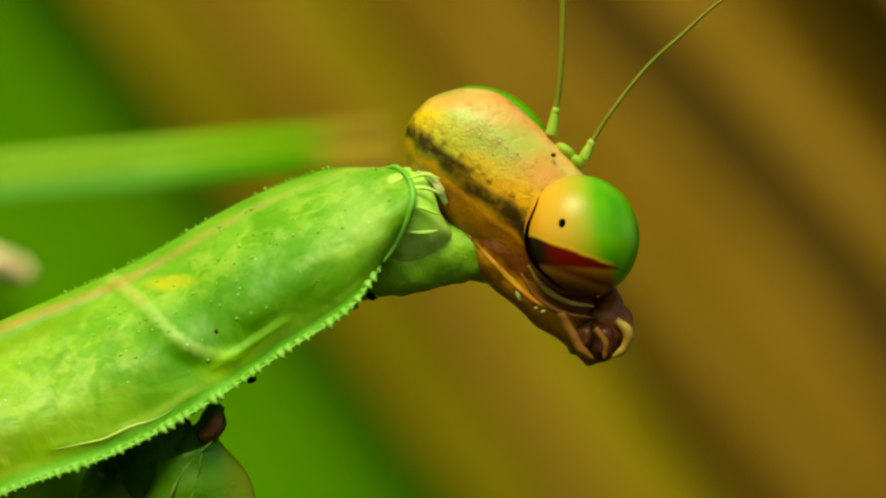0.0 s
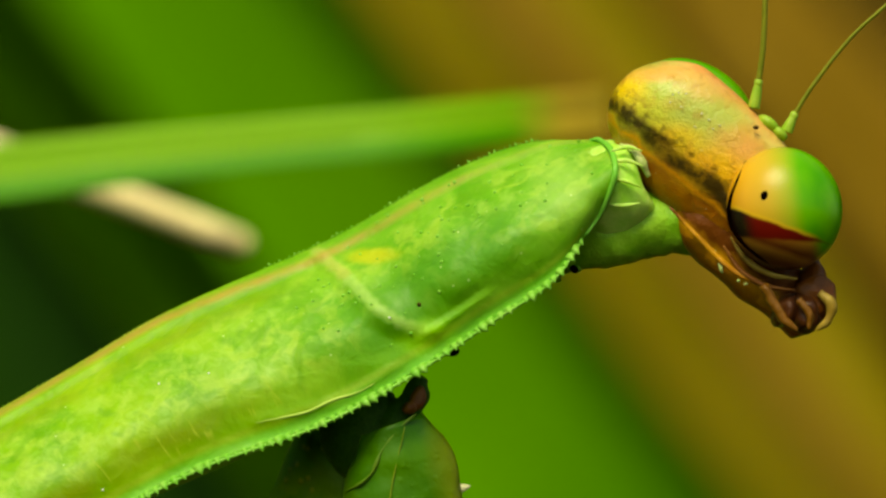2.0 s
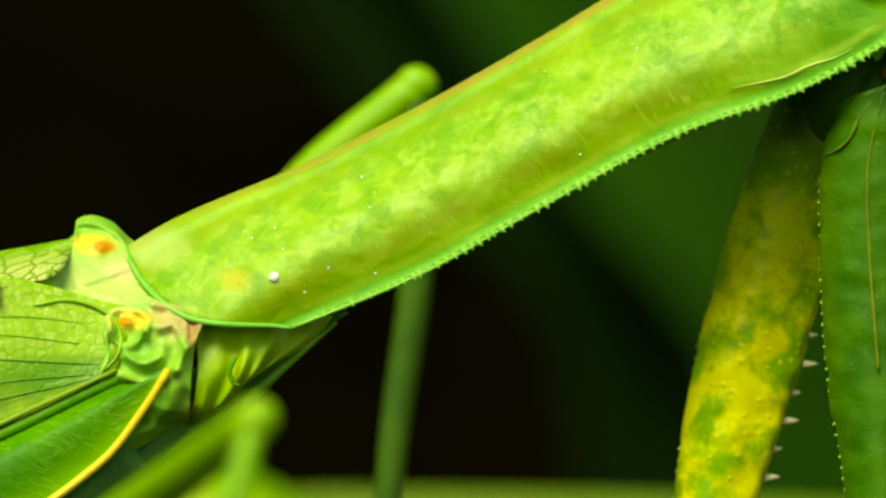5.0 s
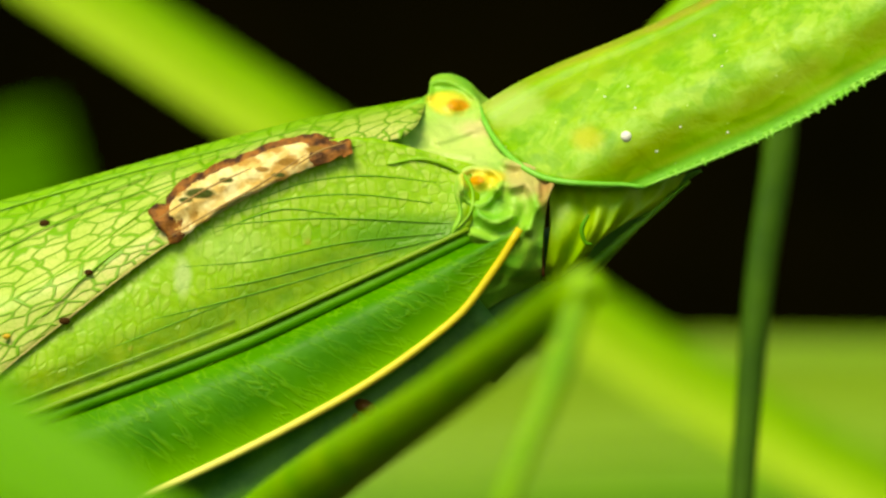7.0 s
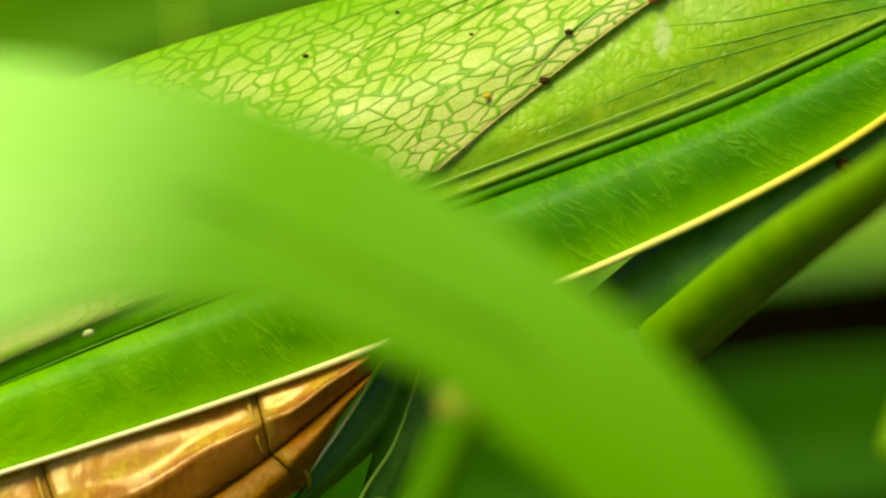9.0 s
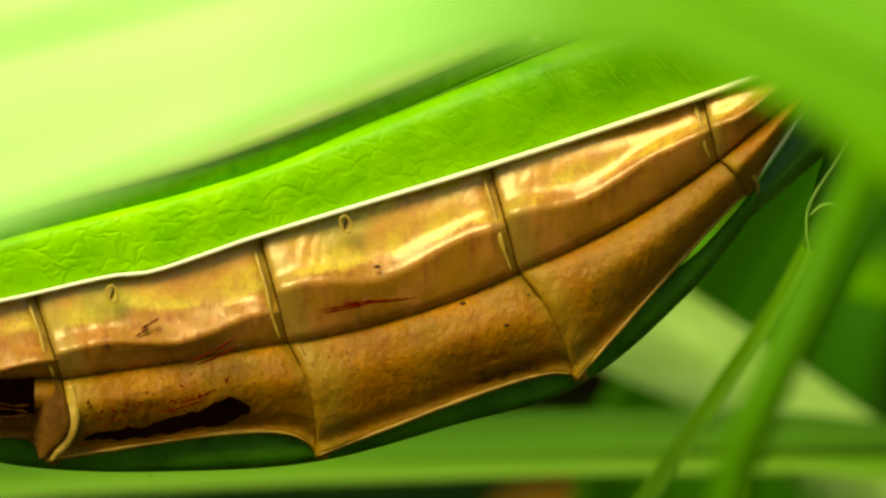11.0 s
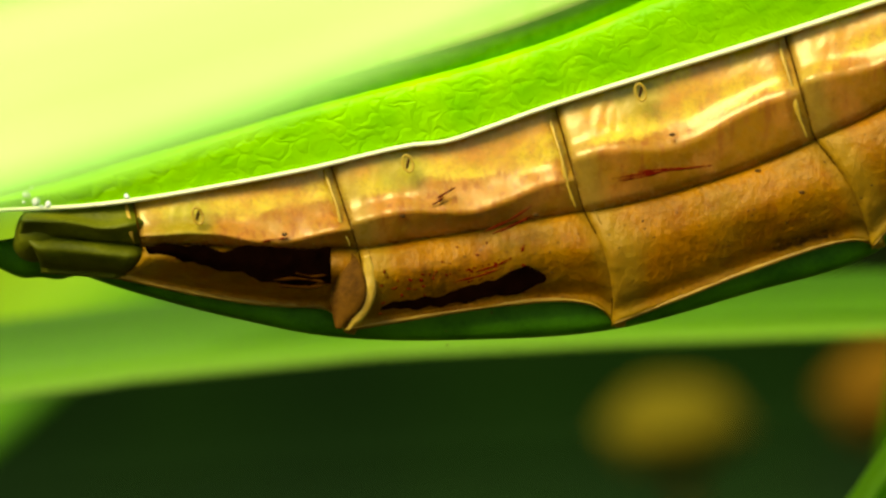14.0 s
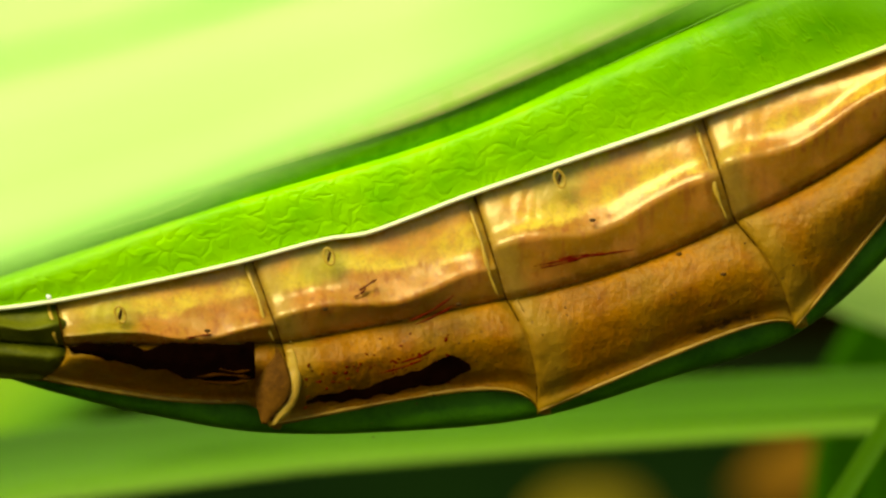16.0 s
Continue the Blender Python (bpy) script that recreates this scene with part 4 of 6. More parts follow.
    for k in range(12):
        q = place(rng.randint(10, 130), rng.randint(5, 30))
        part("white_fleck", ball(q, 0.032, 0.03, 0.032, seg=8, rings=6), WHITE, shield)
    hit = min((place(i, j) for i in range(0, 30) for j in range(m)), key=lambda q: (q - spot(90, 810)).xz.length)
    part("white_fleck", ball(hit, 0.15, 0.12, 0.15, seg=12, rings=8), WHITE, shield, "round white wax droplet")
    hit = min((place(i, j) for i in range(100, 150) for j in range(m)), key=lambda q: (q - spot(1190, 273)).xz.length)
    part("dark_fleck", ball(hit, 0.06, 0.05, 0.06, seg=8, rings=6), DARK, shield)
    part("fold_ridge", tube([min((place(i, j) for i in range(80, 140) for j in range(0, 16)), key=lambda q: (q - p).xz.length) - TOWARD * 0.015 for p in fold[::4]], [0.004, 0.04, 0.04, 0.004], 24, 8, 0.8), RIDGE, shield)
    under = sheet([grid(1.0, (150, 870, 1.2), (600, 640), (1100, 420), (1430, 215)),
                   grid(3.0, (150, 900, 3.0), (600, 660), (1100, 425), (1430, 225)),
                   grid(5.0, (100, 780), (600, 500), (1100, 240), (1430, 100))], 40, 8, 0.1)
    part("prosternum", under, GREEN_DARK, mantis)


pronotum()


def strip(a, b, f):
    return [p.lerp(q, f) for p, q in zip(a, b)]


def near_wing():
    top = grid(0.3, (-170, 862, 0.1), (-420, 815, -0.1), (-700, 945, -0.12), (-900, 1070), (-1500, 1290), (-2226, 1600), (-3000, 1950), (-3400, 2120))
    mid = grid(-0.35, (-165, 920, -0.3), (-420, 930, -0.45), (-700, 1060, -0.5), (-900, 1160, -0.5), (-1500, 1410), (-2226, 1700), (-3000, 2000), (-3400, 2122))
    low = grid(-0.7, (-184, 975), (-400, 1075), (-600, 1165), (-1000, 1318), (-1634, 1555), (-1984, 1695), (-2226, 1798), (-2638, 1912), (-3038, 2026), (-3236, 2085), (-3420, 2124))
    wing = part("near_tegmen", sheet([top, mid, low], 130, 30, 0.05), NEAR_WING, mantis, "leathery green fore wing with fine veins")
    groove = grid(-0.55, (-184, 1000), (-400, 1105), (-600, 1198), (-1000, 1345), (-1634, 1580), (-1984, 1720), (-2226, 1822), (-2638, 1931), (-3038, 2040), (-3236, 2093), (-3420, 2126))
    lift = grid(-1.05, (-150, 1000, -1.25), (-300, 1090, -1.25), (-560, 1225, -1.25), (-1000, 1400, -1.2), (-1620, 1620), (-2000, 1760), (-2300, 1862), (-2680, 1955), (-3040, 2064), (-3238, 2100), (-3420, 2127))
    edge = grid(-0.9, (-94, 975, -1.2), (-134, 1040, -1.2), (-214, 1140, -1.2), (-430, 1288, -1.2), (-820, 1475, -1.15), (-1144, 1590, -1.0), (-1414, 1688), (-1794, 1812),
                (-2203, 1935), (-2320, 1975), (-2395, 1998), (-2460, 2004), (-2638, 2043), (-2838, 2078), (-2948, 2094), (-3045, 2103), (-3240, 2110), (-3420, 2130))
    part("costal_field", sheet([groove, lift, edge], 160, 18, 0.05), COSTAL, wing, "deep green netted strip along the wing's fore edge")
    part("costal_rim", tube([q + TOWARD * 0.06 for q in edge], [0.11, 0.12, 0.10, 0.085, 0.075, 0.06, 0.06, 0.05], 140, 8), RIM, wing, "yellow wing edge")
    part("radial_vein", tube([q + TOWARD * 0.05 for q in low], [0.06, 0.09, 0.085, 0.07, 0.05, 0.03], 90, 8, 0.8), VEIN_OLIVE, wing, "thick olive vein")
    part("radial_groove", tube([p.lerp(q, 0.62) - TOWARD * 0.05 for p, q in zip(low, groove)], [0.16, 0.17, 0.15, 0.12, 0.1, 0.05], 90, 8), GREEN_MID, wing)
    part("radial_vein", tube([q + TOWARD * 0.03 + Vector((0, 0, 0.00045)) for q in low[2:]], [0.02, 0.05, 0.05, 0.04, 0.02], 80, 6), VEIN, wing)
    # the flat strip between the two, broad towards the tip
    strips = [[p.lerp(q, 0.5 + (f - 0.5) * min(i / 1.5, 1.0)) + TOWARD * (h * min(i, 1) - 0.1 * (i == 0)) for i, (p, q) in enumerate(zip(low[3:], groove[3:]))] for f, h in ((-0.9, -0.02), (-0.3, 0.12), (0.4, 0.16), (1.0, 0.16), (1.35, 0.12))]
    part("radial_strip", sheet(strips, 110, 14, 0.03), RADIAL, wing, "mid-green veined strip along the wing")
    part("vein", tube([q + TOWARD * 0.03 for q in strips[-1]], [0.01, 0.03, 0.035, 0.03, 0.01], 80, 6), VEIN_DARK, wing)
    n = 70
    a, b, c = curve(top, n), curve(mid, n), curve(low, n)
    places = [(a[i].lerp(b[i], f) if f < 1 else b[i].lerp(c[i], f - 1)) for i in range(30) for f in [k / 14 for k in range(29)]]

    def upon(u, v):
        p = spot(u, v)
        best = sorted(places, key=lambda q: (q - p).xz.length_squared)[:4]
        share = [1 / ((q - p).xz.length + 1e-6) for q in best]
        return Vector((p.x, sum(q.y * w for q, w in zip(best, share)) / sum(share), p.z))
    for pts in (((-217, 966), (-431, 957), (-560, 964), (-646, 974)), ((-226, 983), (-388, 998), (-560, 1032), (-688, 1043)), ((-226, 991), (-431, 1036), (-603, 1077), (-760, 1092)), ((-250, 930), (-388, 915), (-517, 925), (-640, 962)),
                ((-243, 893), (-363, 882), (-474, 894), (-560, 925)), ((-300, 1010), (-500, 1072), (-740, 1135), (-880, 1160)), ((-420, 950), (-520, 942), (-640, 985)), ((-600, 1100), (-800, 1180), (-980, 1240))):
        part("vein", tube([upon(*p) + TOWARD * 0.012 for p in pts], [0.012, 0.026, 0.024, 0.01], 40, 6, 0.7), VEIN_DARK, wing)
    part("wing_root", lumpy(tube([upon(u, v) + TOWARD * 0.06 for u, v in ((-330, 862), (-265, 852), (-205, 872), (-180, 905), (-182, 945), (-205, 975))], [0.02, 0.05, 0.06, 0.06, 0.05, 0.02], 40, 10, 0.7), 0.03, 2500), WING_VEIN, wing, "soft green rim of the wing's root")
    part("vein_loop", tube(grid(-1.0, (-2905, 1985), (-2760, 1948), (-2680, 1915), (-2690, 1906), (-2800, 1925), (-2950, 1965)), [0.02, 0.03, 0.03, 0.02], 40, 6), VEIN, wing)


def far_wing():
    top = grid(3.2, (-255, 742), (-514, 792), (-1014, 928), (-1400, 1031), (-1664, 1114), (-2200, 1340), (-2700, 1640), (-3100, 1900), (-3238, 2000), (-3420, 2120))
    mid = grid(-0.1, (-275, 790, 0.6), (-470, 845), (-900, 1050), (-1250, 1180), (-1650, 1340), (-2200, 1570), (-2700, 1790), (-3080, 1960), (-3238, 2040), (-3420, 2121))
    low = grid(-1.0, (-300, 815, 0.2), (-400, 834, -0.22), (-480, 868, -0.30), (-714, 1000, -0.46), (-964, 1190, -0.64), (-1094, 1300, -0.84), (-1634, 1540), (-2226, 1783), (-2638, 1896), (-3038, 2016), (-3238, 2080), (-3420, 2122))
    wing = part("far_tegmen", sheet([top, mid, low], 140, 30, 0.05), FAR_WING, mantis, "pale netted green fore wing with a torn brown scar")
    n = 60
    a, b, c = curve(top, n), curve(mid, n), curve(low, n)
    places = [(a[i].lerp(b[i], f) if f < 1 else b[i].lerp(c[i], f - 1)) + TOWARD * (0.22 * math.sin(math.pi * f) if f < 1 else 0.12 * math.sin(math.pi * (f - 1))) for i in range(n) for f in [k / 14 for k in range(29)]]

    def upon(u, v):
        """A place on the wing's skin over a place of the body grid, from its four nearest known places."""
        p = spot(u, v)
        best = sorted(places, key=lambda q: (q - p).xz.length_squared)[:4]
        share = [1 / ((q - p).xz.length + 1e-6) for q in best]
        return Vector((p.x, sum(q.y * w for q, w in zip(best, share)) / sum(share), p.z))
    for pts in (((-640, 862), (-760, 905), (-882, 947), (-1041, 1027), (-1137, 1092), (-1220, 1196)), ((-690, 900), (-737, 927), (-896, 1044), (-999, 1106), (-1096, 1182), (-1130, 1270)),
                ((-560, 820), (-760, 880), (-944, 954), (-1096, 1016), (-1275, 1120), (-1360, 1230)), ((-480, 795), (-800, 875), (-1100, 965), (-1400, 1080)),
                ((-741, 975), (-800, 1010), (-880, 1075), (-960, 1150)), ((-1010, 1012), (-1110, 1080), (-1170, 1140)), ((-1180, 1050), (-1290, 1105), (-1420, 1190))):
        part("vein", tube([upon(*p) + TOWARD * 0.02 for p in pts], [0.012, 0.03, 0.028, 0.01], 40, 6), WING_VEIN, wing)
    part("hind_edge", tube([q + TOWARD * 0.03 for q in low[1:6]], [0.015, 0.03, 0.03, 0.02], 50, 6), HEM, wing, "thin tan wing edge")
    for pts in (((-735, 958), (-650, 905), (-570, 868)), ((-718, 992), (-640, 945), (-560, 900), (-470, 842)), ((-500, 870), (-450, 838), (-400, 822))):
        part("scar_vein", tube(grid(-0.66, *pts), [0.012, 0.03, 0.03, 0.012], 20, 6), BROWN, wing)
    part("scar", sheet([grid(-0.05, (-746, 945, -0.3), (-690, 890), (-600, 848), (-494, 812), (-392, 816)),
                        grid(-0.38, (-735, 972, -0.5), (-650, 905), (-560, 866), (-480, 840), (-392, 826)),
                        grid(-0.58, (-714, 1006), (-610, 935), (-540, 898), (-480, 872), (-388, 840))], 50, 14, 0.05, shift=ragged), SCAR, wing, "dried torn patch, tan with a burnt brown border")
    for u, v, r in ((-876, 1164, 0.17), (-861, 1052, 0.13), (-934, 965, 0.16), (-1012, 1171, 0.12), (-1353, 1107, 0.09), (-1010, 1050, 0.06), (-1180, 1020, 0.06)):
        hit = min((a[i].lerp(b[i], f) if f < 1 else b[i].lerp(c[i], f - 1) for i in range(n) for f in [k / 20 for k in range(41)]), key=lambda q: (q - spot(u, v)).xz.length)
        part("brown_speck", ball(hit + TOWARD * (0.2 if u != -876 else 0.05), r, 0.06, r * 0.6, seg=10, rings=6), DARK if u != -1012 else AMBER, wing)


def ragged(q, u, v):
    k = 0.10 * (abs(v - 0.5) > 0.35) + 0.12 * (u < 0.08 or u > 0.92)
    return Vector((noise.noise(q * 3000) * k, noise.noise(q * 2500 + Vector((5, 0, 0))) * 0.10, noise.noise(q * 3500 + Vector((0, 9, 0))) * k)) * 0.001


def torn(q, u, v):
    k = 0.16 * abs(2 * v - 1)
    return Vector((0, noise.noise(q * 2500) * 0.03, (noise.noise(q * 1300) + 0.4 * noise.noise(q * 4000)) * k)) * 0.001


SEAMS = [((-1225, 1612), (-1215, 1660), (-1235, 1690)), ((-1414, 1690), (-1385, 1800), (-1335, 1868)), ((-1790, 1815), (-1738, 1998), (-1638, 2198)),
         ((-2199, 1936), (-2148, 2122), (-2099, 2332)), ((-2599, 2030), (-2550, 2186), (-2576, 2336)),
         ((-2948, 2094), (-2934, 2174), (-2976, 2236)), ((-3140, 2102), (-3150, 2150), (-3110, 2222))]
CREST = (0.52, 0.52, 0.56, 0.74, 0.84, 0.55)                 # how far down each upper plate its shining fold runs
SAG = (0, -12, -30, -46, -44, 0)                             # how far the lower edge of each belly plate draws in
PUFFS = (0, 18, 20, 0, 0, 0)                                 # how far the edge between the plates bulges


def abdomen():
    def near(u, v, deep=0.0):
        return spot(u, v, deep - 0.5)

    def row_of(deep, *places):
        return [near(p[0], p[1], p[2] if len(p) > 2 else deep) for p in places]

    def between(a, b, f):
        return (a[0] + (b[0] - a[0]) * f, a[1] + (b[1] - a[1]) * f)

    def wrinkled(q, u, v):
        fine = noise.noise(Vector((q.x * 5200, q.y * 900, q.z * 900))) * 0.014 * math.exp(-((u - 0.85) / 0.16) ** 2)
        return TOWARD * (noise.noise(q * 600) * 0.028 + noise.noise(q * 2300) * 0.008 + fine)
    fs = (-0.05, -0.015, 0.01, 0.04, 0.08, 0.16, 0.3, 0.45, 0.6, 0.75, 0.87, 0.94, 0.98, 1.0)

    def step(f):
        """The plate's fore edge tucks under the plate before it; its hind edge stands a little proud, with a soft fold before it."""
        tuck = -0.24 if f < -0.03 else -0.13 if f < 0 else -0.06 if f < 0.03 else -0.01 if f < 0.06 else 0.03 if f < 0.1 else 0.0
        return tuck + 0.17 * f - (0.16 if f > 0.99 else 0.05 if f > 0.97 else 0.0)
    for k in range(6):
        (t0, m0, b0), (t1, m1, b1) = SEAMS[k], SEAMS[k + 1]
        size, crest = (t0[0] - t1[0]) / 400.0, CREST[k]

        def sag(f):
            f = min(max(f, 0.0), 1.0)
            if k == 4:
                return SAG[k] * 1.25 * (1 - math.exp(-f / 0.05)) * math.exp(-f / 0.25)
            return SAG[k] * math.sin(math.pi * f ** 0.45)
        lines = []
        for g, deep in ((-0.5, 1.4), (-0.1, 0.05), (0.12, -0.14), (0.25, -0.27), (0.37, -0.37), (0.42, -0.44), (0.48, -0.57), (0.54, -0.70), (0.58, -0.73), (0.62, -0.69), (0.71, -0.59), (0.82, -0.46), (0.91, -0.35), (0.97, -0.26), (1.03, 0.02)):
            f_v = g * crest / 0.55 if 0 < g < 0.55 else crest + (g - 0.55) * (1 - crest) / 0.45 if 0.55 <= g <= 1 else g
            row = []
            for f in fs:
                p, q = between(t0, t1, f), between(m0, m1, f)
                u, v = between(p, q, f_v)
                bend = PUFFS[k] * 4 * f * (1 - f) * max(0, f_v - 0.2)
                sway = size * math.exp(-((f_v - crest) / 0.2) ** 2) * (10 * math.sin(2 * math.pi * (f + 0.62 + 0.06 * k)) + 5 * math.sin(11 * f + k))
                puff = 0.045 * math.sin(5.2 * f + 1.7 * k) * math.exp(-((f_v - crest) / 0.25) ** 2) + 0.025 * math.sin(9 * f + 2 * k + 6 * f_v)
                row.append(near(u, v + bend + sway, deep - step(f) - puff))
            lines.append(row)
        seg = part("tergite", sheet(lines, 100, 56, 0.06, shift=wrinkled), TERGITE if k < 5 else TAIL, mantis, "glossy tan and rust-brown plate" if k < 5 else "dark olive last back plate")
        lines = []
        for f_v, deep in ((-0.10, 0.5), (-0.02, 0.1), (0.05, -0.14), (0.16, -0.32), (0.38, -0.42), (0.7, 0.0), (0.88, 0.42), (0.96, 0.40), (1.0, 0.6), (0.98, 1.3)):
            row = []
            for f in fs:
                p, q = between(m0, m1, f), between(b0, b1, f)
                u, v = between(p, q, f_v)
                bend = PUFFS[k] * 4 * f * (1 - f) * (1 - min(max(f_v, 0), 1))
                u += 20 * size * math.sin(math.pi * min(max(f_v, 0), 1))
                row.append(near(u, v + sag(f) * max(0, f_v) ** 1.5 + bend, deep - step(f) - 0.05 * math.sin(7 * f + 2 * k + 5 * f_v)))
            lines.append(row)
        low = part("sternite", sheet(lines, 100, 48, 0.06, shift=wrinkled), STERNITE if k < 5 else TAIL, mantis, "brown belly plate with a green lower edge" if k < 5 else "dark olive last belly plate")
        if 0 < k < 5:
            rim = []
            for f in (0.02, 0.08, 0.2, 0.4, 0.6, 0.8, 0.99):
                u, v = between(b0, b1, f)
                rim.append(near(u, v - 4 + sag(f), 0.40 - step(f)))
            part("plate_edge", lumpy(tube(rim, [0.02, 0.05, 0.06, 0.05, 0.05, 0.02], 50, 8), 0.03, 3000), EDGE, low, "thin yellowish plate edge")
        # the seam and the soft fold behind it
        ring = [near(*between(t1, m1, f), 0.15 - 0.7 * math.sin(f * 2.2) - 0.26) for f in (0, 0.25, 0.5, 0.75, 1.0)] + [near(between(m1, b1, f)[0] + 20 * math.sin(math.pi * f), between(m1, b1, f)[1], -0.50 + 1.1 * f) for f in (0.3, 0.6, 0.95)]
        if k < 5:
            part("seam", tube(ring, [0.012, 0.022, 0.016, 0.022, 0.012], 40, 6), FLAP, seg)
            part("seam_fold", lumpy(tube([q + Vector((-0.00026 - 0.00006 * math.sin(3 * i), 0.00013, 0)) for i, q in enumerate(ring[:5])], [0.012, 0.06, 0.045, 0.06, 0.012], 40, 10, 0.7), 0.03, 2200), FOLD, seg, "soft tan fold of skin")
            part("seam_fold", lumpy(tube([q + Vector((0.00026, 0.00009, 0)) for q in ring[4:]], [0.008, 0.02, 0.08, 0.05], 30, 10, 0.5), 0.03, 2200), FOLD, low, "soft tan fold of skin")
        if k in SPIRACLES:
            u, v = SPIRACLES[k]
            hole = part("spiracle", tube([near(u + 9 * math.cos(a) + 3 * math.sin(a), v + 15 * math.sin(a), -0.86) for a in [2 * math.pi * i / 12 for i in range(13)]], [0.035] * 4, 30, 8), FOLD, seg, "small oval breathing pore")
            part("slit", ball(near(u, v, -0.80), 0.045, 0.07, 0.17, (0, 14, 0), 10, 8), DARK, hole)
    part("flap", lumpy(tube(row_of(-0.58, (-2562, 2192), (-2556, 2210), (-2566, 2262), (-2584, 2330)), [0.02, 0.36, 0.48, 0.06], 40, 20, 0.4), 0.10, 1200), STERNITE_FOLD, mantis, "folded brown skin flap")
    part("flap", lumpy(tube(row_of(-0.55, (-2536, 2200), (-2528, 2240), (-2540, 2290), (-2568, 2334)), [0.10, 0.2, 0.2, 0.06], 30, 14, 0.6), 0.06, 1800), FOLD, mantis, "tan skin fold beside the hollow")
    # the hollow torn open in the last large segment, and dark scabs
    part("scab", sheet([row_of(-0.92, (-2930, 2174), (-2850, 2179), (-2720, 2184), (-2598, 2188)),
                        row_of(-0.96, (-2928, 2180), (-2830, 2198), (-2710, 2216), (-2598, 2220)),
                        row_of(-0.90, (-2922, 2186), (-2800, 2222), (-2650, 2256), (-2598, 2246))], 80, 20, 0.04, shift=torn), BLACK, mantis, "black dried hollow in the belly")
    for pts in (((-2700, 2242), (-2650, 2240), (-2605, 2248)), ((-2660, 2230), (-2630, 2236), (-2606, 2234)), ((-2690, 2252), (-2640, 2256), (-2600, 2252))):
        part("torn_shred", lumpy(tube(row_of(-1.0, *pts), [0.01, 0.04, 0.03, 0.01], 20, 8), 0.05, 3000), FLAP, mantis, "rusty shred at the edge of the hollow")
    part("scab", sheet([row_of(-0.90, (-2508, 2290), (-2400, 2270), (-2300, 2240), (-2240, 2226), (-2216, 2238)),
                        row_of(-0.88, (-2510, 2298), (-2395, 2290), (-2300, 2274), (-2240, 2262), (-2214, 2248))], 80, 14, 0.04, shift=torn), BLACK, mantis, "long black scab")
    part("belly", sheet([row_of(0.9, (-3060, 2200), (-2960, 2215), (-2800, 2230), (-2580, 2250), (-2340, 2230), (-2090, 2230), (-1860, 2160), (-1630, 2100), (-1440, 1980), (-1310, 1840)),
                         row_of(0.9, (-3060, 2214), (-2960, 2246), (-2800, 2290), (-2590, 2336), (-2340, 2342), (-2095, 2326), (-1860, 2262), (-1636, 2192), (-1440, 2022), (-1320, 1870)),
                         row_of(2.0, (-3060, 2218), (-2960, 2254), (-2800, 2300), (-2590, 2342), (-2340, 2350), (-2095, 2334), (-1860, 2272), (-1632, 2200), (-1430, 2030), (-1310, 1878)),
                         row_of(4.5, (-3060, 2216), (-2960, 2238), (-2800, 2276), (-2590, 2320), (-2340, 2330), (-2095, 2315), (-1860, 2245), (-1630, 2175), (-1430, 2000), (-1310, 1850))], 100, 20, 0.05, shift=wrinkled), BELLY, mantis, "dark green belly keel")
    for pts in (((-2098, 2068), (-2030, 2058), (-1920, 2046)), ((-2085, 2072), (-2040, 2064), (-2000, 2054)), ((-2060, 2058), (-2010, 2052), (-1960, 2050)), ((-2325, 2160), (-2280, 2140), (-2240, 2115)), ((-2310, 2164), (-2270, 2148), (-2235, 2130)),
                ((-2410, 2100), (-2390, 2088), (-2376, 2080)), ((-2420, 2112), (-2405, 2104), (-2395, 2096)), ((-2380, 2250), (-2330, 2238), (-2290, 2224)), ((-2340, 2232), (-2300, 2220), (-2276, 2208)), ((-2720, 2172), (-2690, 2168), (-2670, 2166))):
        part("scratch", lumpy(tube(row_of(-1.0 if pts[0][0] > -2200 else -0.84, *pts), [0.006, 0.035, 0.022, 0.035, 0.006], 40, 6), 0.02, 5000), STREAK, mantis, "thin dark red scratch")
    rng = random.Random(5)
    for _ in range(70):
        u, v = rng.uniform(-2510, -2250), rng.gauss(2238, 22)
        part("red_speck", ball(near(u, v - (u + 2375) * 0.25, -0.72), rng.uniform(0.02, 0.075), 0.04, rng.uniform(0.015, 0.04), (0, rng.uniform(-30, 30), 0), seg=8, rings=5), STREAK, mantis)
    for u, v in ((-1838, 2056), (-1760, 2095), (-2232, 2131), (-2470, 2130), (-2680, 2160), (-1990, 1990)):
        part("dark_speck", ball(near(u, v, -0.90), 0.09, 0.06, 0.05, seg=8, rings=6), DARK, mantis)
    for _ in range(40):
        u, v = rng.uniform(-2420, -1500), rng.uniform(2140, 2270)
        part("dark_speck", ball(near(u, v - (u + 2050) * 0.30, -0.70), rng.uniform(0.015, 0.05), 0.05, rng.uniform(0.012, 0.03), seg=8, rings=5), DARK, mantis)
    part("tail_tip", lumpy(ball(near(-3112, 2152, 0.25), 0.75, 0.7, 0.78, (0, 10, 0)), 0.2, 1200), TAIL, mantis, "blunt dark olive tail tip")
    part("cercus", lumpy(tube(row_of(2.2, (-3000, 2190), (-3080, 2196), (-3170, 2188), (-3230, 2170)), [0.4, 0.55, 0.5, 0.15], 24, 14), 0.1, 1500), BELLY, mantis)
    part("pale_crumb", ball(near(-1709, 1586, -1.15), 0.17, 0.1, 0.1, (0, -20, 0), 10, 8), PALE, mantis, "pale crumb on the wing")
